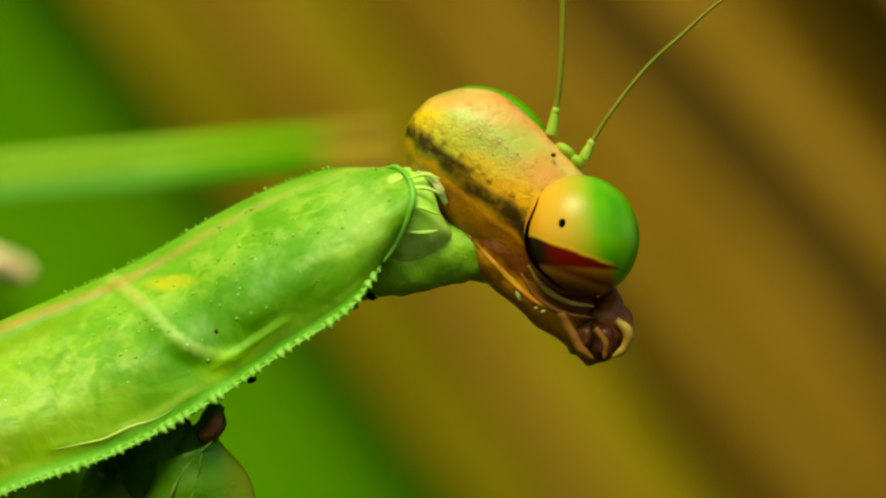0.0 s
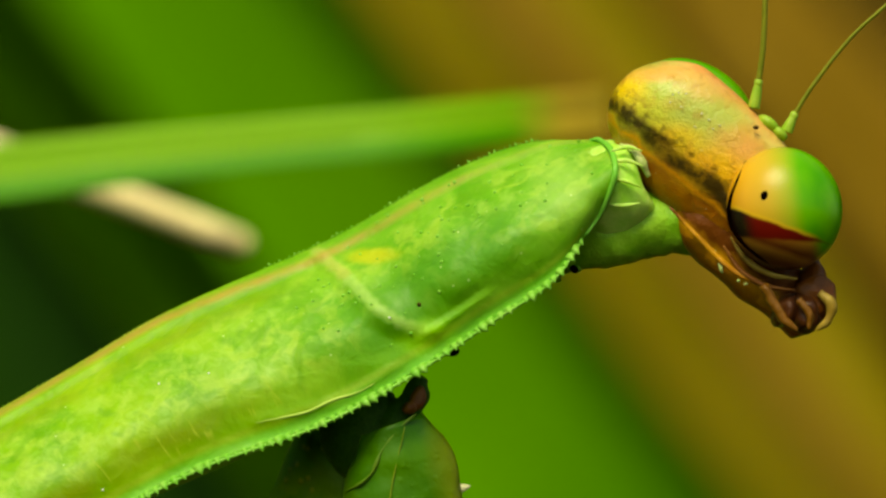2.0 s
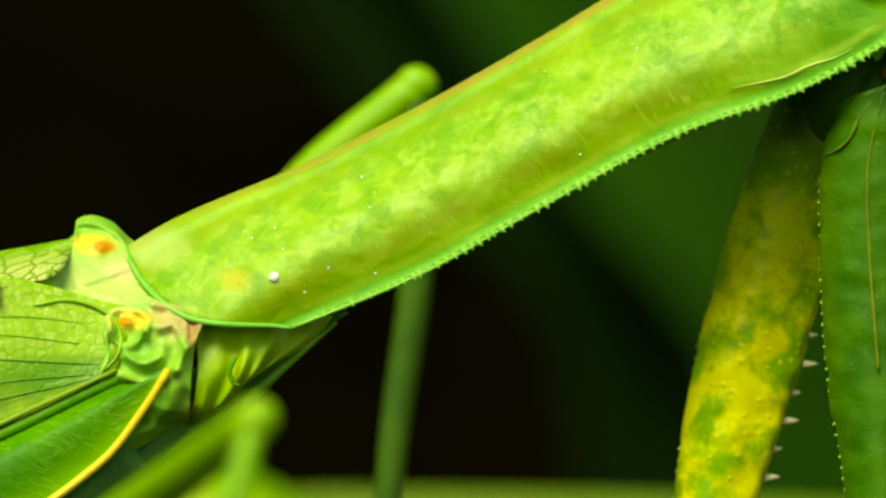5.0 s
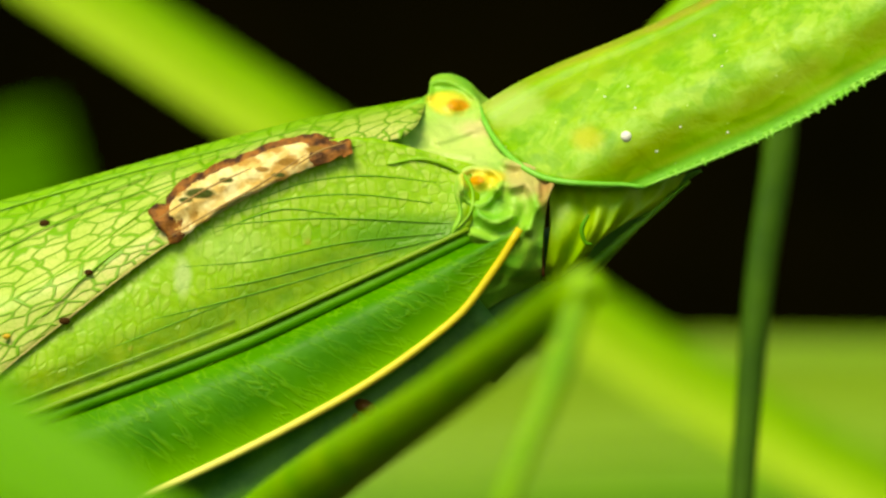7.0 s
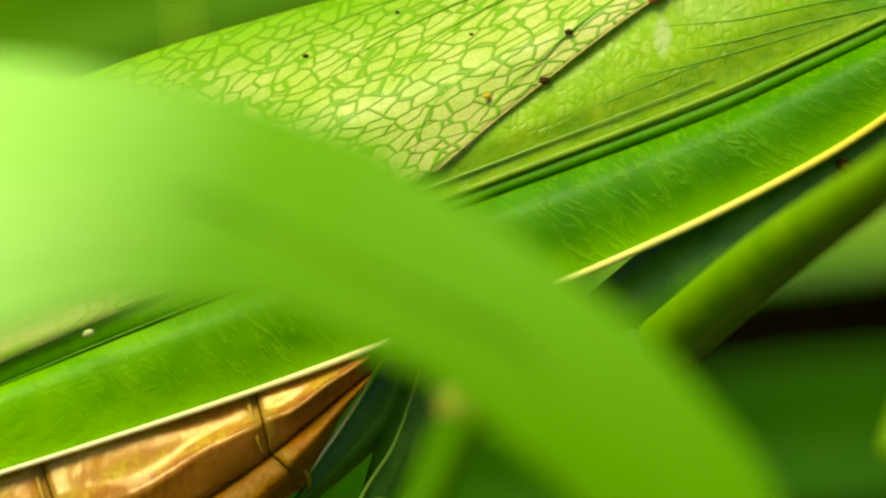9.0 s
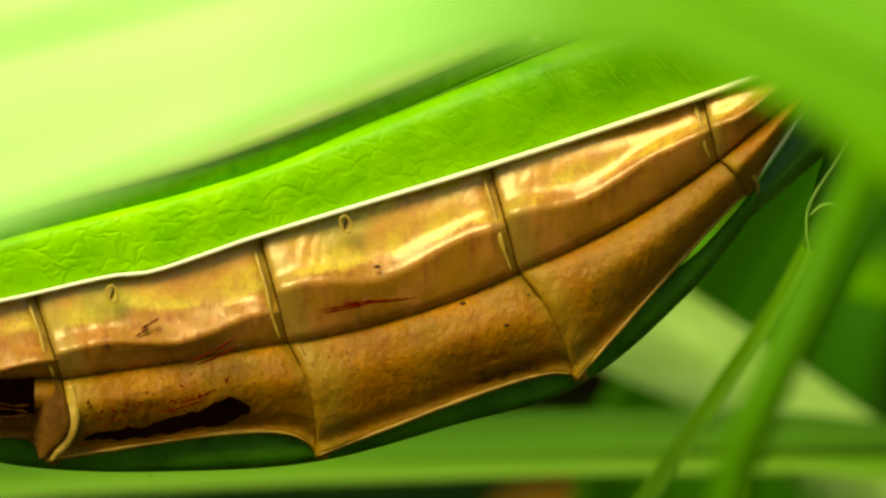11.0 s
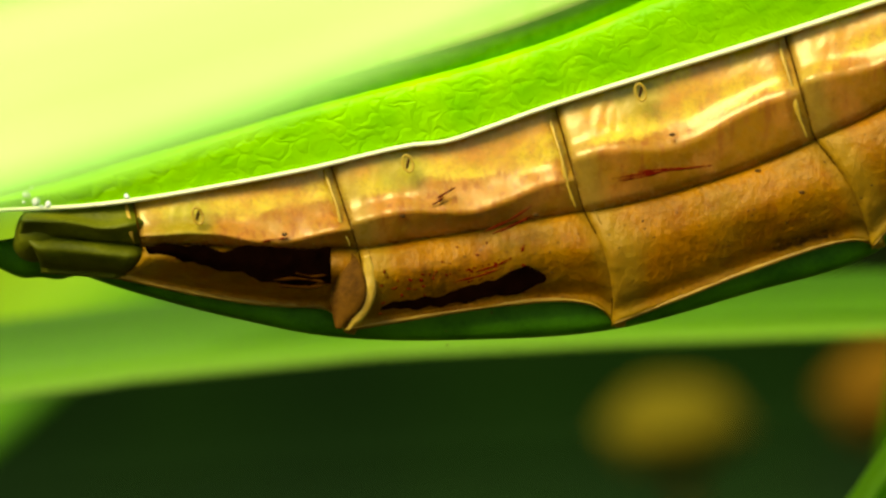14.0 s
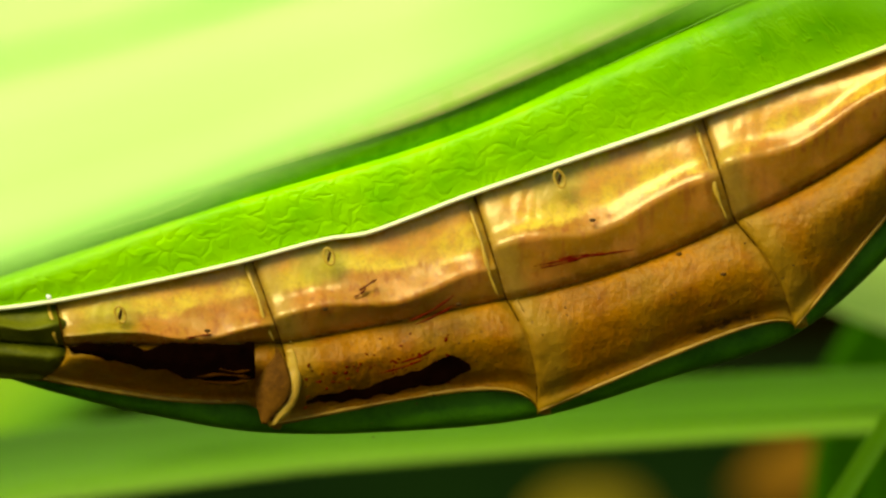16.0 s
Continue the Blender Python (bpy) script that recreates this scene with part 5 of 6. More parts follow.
    part("wax_tuft", joined([lumpy(ball(near(-3138 + x, 2094 + y, -1.4), r, r, r, seg=10, rings=8), 0.08, 5000) for x, y, r in ((0, -14, 0.09), (18, 0, 0.12), (-5, 2, 0.08), (38, 4, 0.08), (8, -24, 0.05), (26, 8, 0.06), (178, -6, 0.07))]), WHITE, mantis, "tiny crumbs of white wax")


near_wing()
far_wing()
abdomen()


def lumpy_tube(*args):
    return lumpy(lumpy(tube(*args), 0.16, 900), 0.08, 2600)


def head():
    brow = curve(grid(1.2, (1532, -86), (1542, -118), (1575, -150), (1625, -165), (1684, -158), (1744, -114), (1798, -60), (1850, -2), (1882, 50)), 50)
    nape = curve(grid(1.2, (1532, -84), (1534, -48), (1552, 0), (1586, 52), (1632, 105), (1692, 160), (1752, 200), (1810, 225), (1850, 220)), 50)
    deep = numbers([0.1, 1.0, 1.45, 1.6, 1.65, 1.6, 1.5, 1.2], 50)
    rows = []
    for j in range(40):
        ang = 2 * math.pi * j / 40
        f, out = 0.5 - 0.5 * math.cos(ang), math.sin(ang)
        rows.append([brow[i].lerp(nape[i], f) + TOWARD * out * deep[i] for i in range(50)])
    form = weave(rows, closed=True)
    bmesh.ops.recalc_face_normals(form, faces=form.faces[:])
    skull = part("head", lumpy(form, 0.05, 1200), HEAD, mantis, "golden and rust banded head")
    part("eye", ball(spot(1682, -74, 2.6), 1.8, 1.6, 1.3, (0, 33, 0), 40, 28), EYE_GREEN, skull, "bulging green eye")
    near = part("eye", ball(spot(1843, 100, -0.2), 1.58, 1.4, 1.68, (0, -12, 0), 48, 32), EYE, skull, "bulging eye, green with orange and dark red bands")

    def on_eye(u, v, out=0.0):
        q, c = spot(u, v), spot(1843, 100)
        d = (q - c).xz.length * 1000 / 1.63
        return spot(u, v, -0.2 - 1.4 * math.sqrt(max(0, 1 - d * d)) - out)
    part("false_pupil", ball(on_eye(1810, 76), 0.12, 0.07, 0.13, seg=14, rings=10), BLACK, near, "small black spot")
    part("eye_rim", tube([on_eye(u, v, 0.0) for u, v in ((1779, 8), (1762, 45), (1746, 90), (1748, 125), (1770, 160), (1810, 192), (1850, 208))], [0.03, 0.04, 0.06, 0.06, 0.05, 0.03], 40, 8), BLACK, near)
    face = part("face", lumpy(tube(grid(1.3, (1690, 60), (1742, 145), (1796, 205), (1836, 252), (1862, 296), (1872, 322)), [0.95, 1.12, 1.06, 0.94, 0.72, 0.30], 48, 32), 0.14, 1100), MOUTH, skull, "rust-brown cheek and face")
    for k, pts in enumerate((((1640, 95), (1700, 160), (1760, 215), (1840, 245)), ((1748, 150), (1776, 190), (1816, 216), (1866, 226)), ((1735, 165), (1768, 212), (1812, 238), (1862, 246)))):
        part("cheek_line", tube(grid(-0.3, *pts), [0.03, 0.09, 0.08, 0.03], 30, 8), (MOUTH, PALP, RUST)[k], face)
    part("clypeus", lumpy(ball(spot(1893, 226, 0.7), 0.34, 0.5, 0.55, (0, 12, 0)), 0.14, 2000), MOUTH, skull)
    part("labrum", lumpy(ball(spot(1898, 262, 0.35), 0.50, 0.45, 0.72, (0, 10, 0), 28, 20), 0.2, 2200), MOUTH, skull, "rust-brown lip")
    jaw = part("mandible", joined([lumpy(ball(spot(1878, 284, 0.2), 0.36, 0.5, 0.58, (0, -14, 0), 28, 20), 0.16, 2400), lumpy(ball(spot(1846, 282, 0.2), 0.34, 0.5, 0.5, (0, 30, 0), 28, 20), 0.16, 2400)]), MOUTH_DARK, mantis, "dark red-brown jaw", origin=spot(1860, 250))
    palp = part("palp", joined([lumpy(tube(grid(-0.45, (1806, 236), (1826, 272), (1846, 300), (1866, 318)), [0.12, 0.15, 0.13, 0.06], 20, 10), 0.05, 3000), tube(grid(-0.4, (1868, 262), (1888, 290), (1886, 316)), [0.10, 0.11, 0.05], 16, 10)]), MOUTH, mantis, "stubby jointed mouth feeler", origin=spot(1800, 250))
    lip = part("palp", lumpy(tube(grid(-0.1, (1905, 250), (1926, 272), (1920, 300), (1900, 318)), [0.10, 0.15, 0.13, 0.05], 18, 10), 0.05, 3000), PALP, mantis, "straw-coloured mouth feeler", origin=spot(1915, 255))
    for u, v, w, h in ((1730, 203, 0.06, 0.18), (1720, 176, 0.04, 0.07), (1762, 228, 0.05, 0.05), (1775, 234, 0.07, 0.04)):
        part("cheek_fleck", ball(spot(u, v, -0.25), w, 0.08, h, (0, -15, 0), 10, 8), PALE, face)
    # tiny white balls that imitate glints on the glossy head
    for u, v in ((1645, -106), (1655, -109), (1668, -108), (1709, -60), (1684, -48), (1660, -84), (1728, -50), (1640, -92), (1696, -72), (1716, -44)):
        part("glint_fleck", ball(spot(u, v, -0.35), 0.03, 0.04, 0.016, seg=8, rings=6), WHITE, skull)
    for base, pts, rad in (((1787, -80), ((1795, -125), (1803, -190), (1806, -311), (1803, -500), (1790, -760)), [0.085, 0.08, 0.07, 0.055, 0.05]),
                           ((1845, -38), ((1858, -66), (1890, -118), (1960, -207), (2020, -262), (2080, -316), (2300, -470)), [0.065, 0.055, 0.05, 0.045, 0.04])):
        feeler = part("antenna", tube(grid(0.6, *pts), rad, 60, 8), FLAGELLUM, skull, "long thin thread-like feeler")
        b, q = Vector(base), Vector(pts[0])
        part("scape", tube(grid(0.6, base, (b.lerp(q, 0.55).x, b.lerp(q, 0.55).y), pts[0]), [0.17, 0.15, 0.10], 12, 12), ANTENNA, feeler)
        part("pedicel", ball(spot(q.x, q.y, 0.6), 0.12, 0.12, 0.14), ANTENNA, feeler)
        line = curve(grid(0.6, *pts), 60)
        for i in range(2, 40):
            part("ring", ball(line[i], 0.07 - 0.0007 * i, 0.07 - 0.0007 * i, 0.035, seg=8, rings=4), FLAGELLUM, feeler)
    part("antenna_socket", joined([ball(spot(1812, -50, 0.7), 0.36, 0.4, 0.2, (0, 40, 0)), ball(spot(1832, -34, 0.6), 0.26, 0.3, 0.16, (0, 40, 0))]), ANTENNA, skull)
    part("ocellus", ball(spot(1792, -46, -0.2), 0.08, 0.06, 0.06, seg=10, rings=8), DARK, skull)
    part("neck", lumpy_tube(grid(1.12, (1500, 70, 1.9), (1535, 64, 1.4), (1562, 58), (1590, 48)), [1.0, 1.3, 1.3, 0.85], 40, 40), NECK, mantis, "soft bright green neck")
    part("neck_collar", lumpy(tube(grid(0.3, (1552, -16, 0.9), (1572, -10, 0.5), (1590, 14, 0.3), (1602, 40, 0.4)), [0.05, 0.11, 0.12, 0.05], 24, 12), 0.05, 2600), PALE, mantis, "whitish fold of skin behind the head")
    for pts in (((1535, -5), (1565, -12), (1590, -5)), ((1535, 15), (1565, 12), (1592, 22)), ((1533, 45), (1560, 48), (1590, 60)), ((1530, 90), (1560, 92), (1588, 88))):
        part("neck_fold", tube(grid(0.15, *[(u, v, -0.17 + 0.0001 * (v - 50) ** 2) for u, v in pts]), [0.02, 0.06, 0.02], 12, 8), NECK, mantis)
    part("throat", lumpy_tube(grid(1.6, (1395, 222), (1420, 210), (1480, 174), (1560, 136), (1640, 122), (1700, 140)), [0.05, 0.32, 0.78, 0.95, 0.9, 0.7], 60, 28), THROAT, mantis, "dark green throat")
    rng = random.Random(9)
    for u, v in ((1440, 222), (1475, 205), (1520, 192), (1560, 186), (1600, 178)):
        part("throat_bump", ball(spot(u, v, 1.3), 0.13, 0.2, 0.09, (0, 20, 0), 10, 8), GREEN, mantis)
    return jaw, palp, lip


JAW, PALPS, LIP = head()


def fore_legs():
    for name, edge_a, edge_b, deep in (("near", ((1095, 500), (1062, 600), (1058, 760), (1070, 980), (1100, 1180), (1130, 1420), (1150, 1640)), ((1200, 462), (1252, 520), (1270, 600), (1268, 780), (1262, 980), (1232, 1180), (1215, 1420), (1180, 1640)), 1.0),
                                       ("far", ((985, 480), (930, 620), (880, 780), (830, 980), (800, 1180), (790, 1420), (800, 1640)), ((1090, 450), (1090, 600), (1075, 760), (1050, 860), (1010, 1000), (950, 1180), (890, 1420), (830, 1640)), 5.0)):
        a, b = grid(deep, *edge_a), grid(deep, *edge_b)
        n = 110
        la, lb = curve(a, n), curve(b, n)
        rows = []
        for j in range(48):
            ang = 2 * math.pi * j / 48
            f, out = 0.5 - 0.5 * math.cos(ang), math.sin(ang)
            rows.append([la[i].lerp(lb[i], f) + TOWARD * out * (0.95 - 0.12 * math.cos(3 * ang)) for i in range(n)])
        bm = weave(rows, closed=True)
        for e in (0, n - 1):
            bm.verts.ensure_lookup_table()
            bm.faces.new([bm.verts[j * n + e] for j in range(48)])
        bmesh.ops.recalc_face_normals(bm, faces=bm.faces[:])
        leg = part("fore_coxa", lumpy(bm, 0.07, 1800), FORE_LEG if name == "near" else FORE_LEG_FAR, mantis, "stout grasping fore leg, dark green with a spined edge")
        rng = random.Random(2)
        side = (lb[55] - la[55]).normalized()
        rows_ = ((lb, side, 0.16, 0.40), (la, -side, 0.05, 0.09)) if name == "near" else ((la, -side, 0.05, 0.09), (lb, side, 0.12, 0.3))
        for line, way, r, long in rows_:
            fine = curve(line, 118)
            for i in range(14, 110):
                big = long > 0.2 and i % 5 == 0 and (name == "near" or i > 44)
                if big:
                    k = (1.0, 0.55)[(i // 5) % 2] * rng.uniform(0.85, 1.1)
                    part("spine", cone(fine[i] - way * 0.0001, fine[i] + way * 0.00045 * k + Vector((0, 0, 0.00003)), r * (1.0 + 0.35 * k), 8), SPINE, leg)
                elif i % 2:
                    part("bead", ball(fine[i], *[rng.uniform(0.03, 0.06)] * 3, seg=6, rings=4), TOOTH, leg)
        if name == "near":
            part("keel", tube([q + TOWARD * 1.02 for q in curve(grid(deep, (1158, 490), (1132, 620), (1134, 760), (1150, 980)), 20)], [0.01, 0.035, 0.045, 0.04], 60, 8), KEEL, leg, "thin yellowish keel")
            part("rim_fold", lumpy(tube(grid(deep, (1190, 462, 0.2), (1162, 486, 0.12), (1140, 512, 0.08), (1127, 533, 0.08), (1112, 566, 0.14), (1090, 586, 0.35), (1064, 598, 0.8)), [0.02, 0.045, 0.05, 0.05, 0.045, 0.02], 50, 8), 0.03, 2600), LEG_FOLD, leg, "pale fold of skin round the joint")
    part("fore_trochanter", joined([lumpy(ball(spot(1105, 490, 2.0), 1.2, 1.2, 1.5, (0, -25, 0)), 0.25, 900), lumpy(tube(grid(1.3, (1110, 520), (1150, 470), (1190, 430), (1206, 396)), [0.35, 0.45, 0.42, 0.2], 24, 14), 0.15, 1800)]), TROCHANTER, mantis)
    part("joint_skin", joined([lumpy(ball(spot(1196, 434, 0.85), 0.24, 0.2, 0.34, (0, 20, 0)), 0.12, 2600), lumpy(ball(spot(1180, 450, 0.75), 0.2, 0.2, 0.16), 0.1, 2600)]), RUST, mantis, "rusty soft joint skin")
    part("dark_knob", ball(spot(1255, 350, 0.9), 0.2, 0.2, 0.14), BLACK, mantis)
    part("dark_knob", ball(spot(1470, 205, 0.9), 0.14, 0.12, 0.1, (0, 35, 0)), BLACK, mantis)


fore_legs()


def walking_legs():
    joint = spot(-690, 1615, -1.0)
    knee = Vector((5.58, -32.0, 0.25)) * 0.001
    global NEAR_LEG, FAR_LEG
    leg = part("mid_femur", tube([joint, joint.lerp(knee, 0.35) + Vector((0, 0, 0.0002)), joint.lerp(knee, 0.7), knee], [0.9, 0.8, 0.62, 0.46], 30, 16, 0.8), LEG, mantis, "long green walking leg")
    way = (knee - joint).normalized()
    part("keel", tube([joint.lerp(knee, f) + Vector((0, -0.00045, 0.00045)) for f in (0.05, 0.4, 0.7, 0.95)], [0.12, 0.14, 0.12, 0.08], 24, 8), VEIN, leg)
    part("keel", tube([joint.lerp(knee, f) + Vector((0, -0.0006, -0.00025)) for f in (0.05, 0.4, 0.7, 0.95)], [0.06, 0.08, 0.06, 0.04], 24, 8), GREEN_DARK, leg)
    part("knee", ball(knee, 0.48, 0.46, 0.48), LEG, leg)
    shin = part("mid_tibia", tube([knee, *[Vector(p) * 0.001 for p in ((4.9, -32.5, -1.86), (3.88, -33.0, -4.34), (2.52, -33.5, -8.29))]], [0.31, 0.27, 0.24, 0.22], 30, 12), LEG, mantis, "thin green shin")
    NEAR_LEG = leg, shin, joint, knee
    part("mid_trochanter", joined([ball(joint + Vector((-0.0003, 0, -0.0002)), 0.75, 0.8, 0.8), ball(spot(-738, 1618, -1.2), 0.55, 0.5, 0.6)]), GREEN_DARK, mantis)
    part("joint_edge", tube(grid(-1.9, (-690, 1560), (-705, 1590), (-700, 1630), (-690, 1655)), [0.03, 0.07, 0.07, 0.03], 16, 8), VEIN, mantis)
    # its dark green also fills in the shadow between wing rim and leg
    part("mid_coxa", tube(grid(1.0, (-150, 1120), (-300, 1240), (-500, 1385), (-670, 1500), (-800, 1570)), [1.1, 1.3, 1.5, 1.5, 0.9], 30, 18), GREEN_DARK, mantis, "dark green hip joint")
    part("coxa_ridge", tube(grid(-0.1, (-190, 1160), (-330, 1290), (-520, 1400)), [0.05, 0.08, 0.05], 20, 8), GREEN, mantis)
    part("joint_skin", joined([ball(spot(-366, 1292, -0.35), 0.35, 0.25, 0.2, (0, 30, 0)), ball(spot(-385, 1318, -0.3), 0.16, 0.2, 0.3)]), RUST, mantis)
    # hip and thigh of the hind leg, beside the abdomen
    part("hind_coxa", sheet([grid(2.0, (-1180, 1630), (-1240, 1730), (-1345, 1880)), grid(1.4, (-1150, 1640), (-1190, 1740), (-1335, 1890)), grid(2.4, (-1120, 1650), (-1150, 1740), (-1325, 1900))], 24, 10, 0.3), GREEN_DARK, mantis, "flat green hip of the hind leg")
    part("coxa_edge", tube(grid(0.2, (-1188, 1628), (-1240, 1720), (-1338, 1862)), [0.03, 0.06, 0.04], 20, 8), RIM, mantis)
    part("hind_trochanter", tube(grid(2.0, (-1080, 1640), (-1130, 1760), (-1190, 1870), (-1225, 1960)), [0.9, 0.95, 0.6, 0.2], 24, 14, 0.6), GREEN_DARK, mantis)
    part("trochanter_edge", tube(grid(0.9, (-1120, 1650), (-1165, 1780), (-1225, 1880), (-1230, 1940), (-1216, 1985)), [0.03, 0.05, 0.05, 0.05, 0.02], 24, 8), VEIN, mantis)
    part("hook", tube(grid(0.8, (-1225, 1900), (-1200, 1882), (-1160, 1884)), [0.03, 0.07, 0.03], 16, 8), VEIN, mantis)
    # the legs of the other side
    far = part("far_femur", tube(grid(20, (20, 812), (160, 640), (345, 486)), [0.55, 0.62, 0.62], 20, 12), LEG, mantis, "green walking leg of the far side")
    part("far_knee", ball(spot(347, 482, 20), 0.66, 0.6, 0.62), LEG, far)
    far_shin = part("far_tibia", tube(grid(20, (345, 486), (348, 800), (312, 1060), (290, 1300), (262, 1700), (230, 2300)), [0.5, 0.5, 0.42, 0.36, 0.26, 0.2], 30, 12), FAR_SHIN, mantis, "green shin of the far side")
    FAR_LEG = far, far_shin, spot(20, 812, 20), spot(345, 486, 20)


walking_legs()


def thorax():
    # side of the hind thorax under the shield, with soft folds
    part("thorax_side", sheet([grid(0.6, (200, 878, 1.6), (60, 878), (0, 868), (-50, 868)), grid(-0.25, (165, 925, 1.2), (60, 945, 0.0), (10, 960, 0.1), (-40, 960)),
                               grid(-0.1, (60, 985, 1.0), (20, 1020, 0.3), (-20, 1040, 0.2), (-48, 1040)), grid(1.2, (20, 1030, 1.8), (-10, 1052, 1.4), (-35, 1068, 1.2), (-55, 1068))], 40, 24, 0.1, shift=pleats), THORAX, mantis, "pleated green side of the thorax")
    part("spiracle", tube(grid(-0.35, (28, 950), (16, 975), (22, 1000), (34, 1002)), [0.04, 0.07, 0.06, 0.03], 16, 8), GREEN_MID, mantis)
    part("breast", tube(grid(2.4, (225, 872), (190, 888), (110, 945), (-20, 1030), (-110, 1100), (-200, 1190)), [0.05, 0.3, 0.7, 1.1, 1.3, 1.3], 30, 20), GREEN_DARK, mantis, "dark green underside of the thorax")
    part("breast_edge", tube(grid(1.3, (205, 890), (110, 972), (30, 1040), (-40, 1085), (-110, 1140), (-150, 1190)), [0.06, 0.1, 0.12, 0.14, 0.12, 0.06], 40, 8), GREEN, mantis)
    part("seam", tube(grid(-0.25, (-42, 885), (-52, 930), (-55, 1000), (-52, 1060)), [0.03, 0.05, 0.06, 0.04], 24, 8), DARK, mantis)
    # the soft back and the wing roots: ridges and knobs pressed out of one skin
    ridges = [(((-254, 735), (-250, 712), (-225, 706), (-190, 718), (-165, 740), (-156, 775)), 0.13, 0.32), (((-237, 819), (-195, 805), (-153, 789)), 0.10, 0.14), (((-300, 850), (-240, 838), (-180, 846)), 0.1, 0.12),
              (((-200, 905), (-198, 880), (-180, 868), (-145, 872), (-128, 890), (-135, 905)), 0.13, 0.34), (((-195, 896), (-189, 926), (-159, 934), (-135, 908)), 0.09, 0.24), (((-205, 915), (-200, 950), (-215, 985)), 0.08, 0.22),
              (((-110, 900), (-84, 896), (-68, 932), (-78, 975)), 0.16, 0.38), (((-170, 950), (-140, 965), (-110, 955)), 0.14, 0.3), (((-180, 985), (-140, 1000), (-100, 990)), 0.12, 0.25),
              (((-118, 858), (-70, 866), (-38, 878), (-40, 908), (-58, 938)), 0.16, 0.32), (((-90, 880), (-66, 890), (-60, 915)), 0.1, 0.2), (((-75, 1000), (-95, 1050), (-140, 1110)), 0.25, 0.3)]
    lines = [(curve(grid(0, *pts), 24), w * 0.001, h) for pts, w, h in ridges]
    knobs = [(spot(-208, 750), 0.30, 0.42), (spot(-165, 890), 0.24, 0.36), (spot(-100, 930), 0.35, 0.25), (spot(-86, 978), 0.15, 0.3)]

    def pressed(q, u, v):
        up = noise.noise(q * 1300) * 0.12 + noise.noise(q * 3000) * 0.05
        for line, w, h in lines:
            d = min((q.x - p.x) ** 2 + (q.z - p.z) ** 2 for p in line)
            up += h * math.exp(-d / w ** 2)
        for p, r, h in knobs:
            up += h * math.exp(-((q.x - p.x) ** 2 + (q.z - p.z) ** 2) / (r * 0.001) ** 2)
        return TOWARD * up
    part("mesothorax", sheet([grid(3.3, (-300, 762, 2.4), (-258, 738, 3.0), (-250, 710), (-222, 702), (-188, 714), (-160, 740), (-120, 768)),
                              grid(2.2, (-320, 815, 0.9), (-285, 795, 1.3), (-240, 772, 1.9), (-205, 766), (-170, 772), (-140, 785), (-100, 815)),
                              grid(1.2, (-330, 850, 0.4), (-290, 838, 0.6), (-240, 828, 1.0), (-200, 822), (-160, 820), (-120, 830), (-60, 850)),
                              grid(0.3, (-300, 880), (-260, 874), (-220, 870), (-180, 864), (-140, 862), (-90, 864), (-20, 876)),
                              grid(-0.3, (-250, 950), (-225, 935), (-195, 920), (-165, 915), (-125, 912), (-85, 912), (-42, 915)),
                              grid(-0.5, (-240, 1010), (-215, 995), (-180, 985), (-150, 980), (-115, 978), (-85, 980), (-52, 985)),
                              grid(-0.2, (-260, 1120), (-225, 1090), (-190, 1065), (-155, 1045), (-120, 1040), (-85, 1042), (-56, 1050)),
                              grid(1.0, (-300, 1220), (-260, 1190), (-220, 1160), (-180, 1135), (-140, 1110), (-100, 1090), (-60, 1072))], 110, 110, 0.08, shift=pressed), BACK, mantis, "soft pale and green skin with lumpy wing roots and amber spots")


def pleats(q, u, v):
    return Vector((0, math.sin(u * 26 + 3 * v + 4 * noise.noise(q * 600)) * 0.11 + noise.noise(q * 1500) * 0.1, 0)) * 0.001


thorax()

# ---- the grass round it ----
def blade(name, label, points, widths, material, face=(0, -1, 0.4), fold=0.15, n=40, group="", category="plant", rib=True, wave=0.0):
    """A grass blade on its midline: widths in millimetres, the side that faces out, and how far it folds along the rib."""
    ob = thing(name, label, category, group)
    line, wid = curve(mm(*points), n), numbers(widths, n)
    out, m = Vector(face).normalized(), 9
    rows = [[] for _ in range(m)]
    for i, q in enumerate(line):
        way = (line[min(i + 1, n - 1)] - line[max(i - 1, 0)]).normalized()
        side = way.cross(out).normalized()
        up = side.cross(way)
        for j in range(m):
            s = j / (m - 1) * 2 - 1
            rows[j].append(q + (side * s * wid[i] / 2 + up * (abs(s) ** 1.5 * fold * wid[i] + wave * math.sin(i * 0.4 + 2 * s))) * 0.001)
    bm = weave(rows)
    skin(bm, 0.15)
    part("lamina", bm, material, ob)
    if rib:
        part("midrib", tube([q - out * 0.00005 for q in line[::2]], [w * 0.04 + 0.05 for w in widths], 24, 6), material, ob)
    return ob


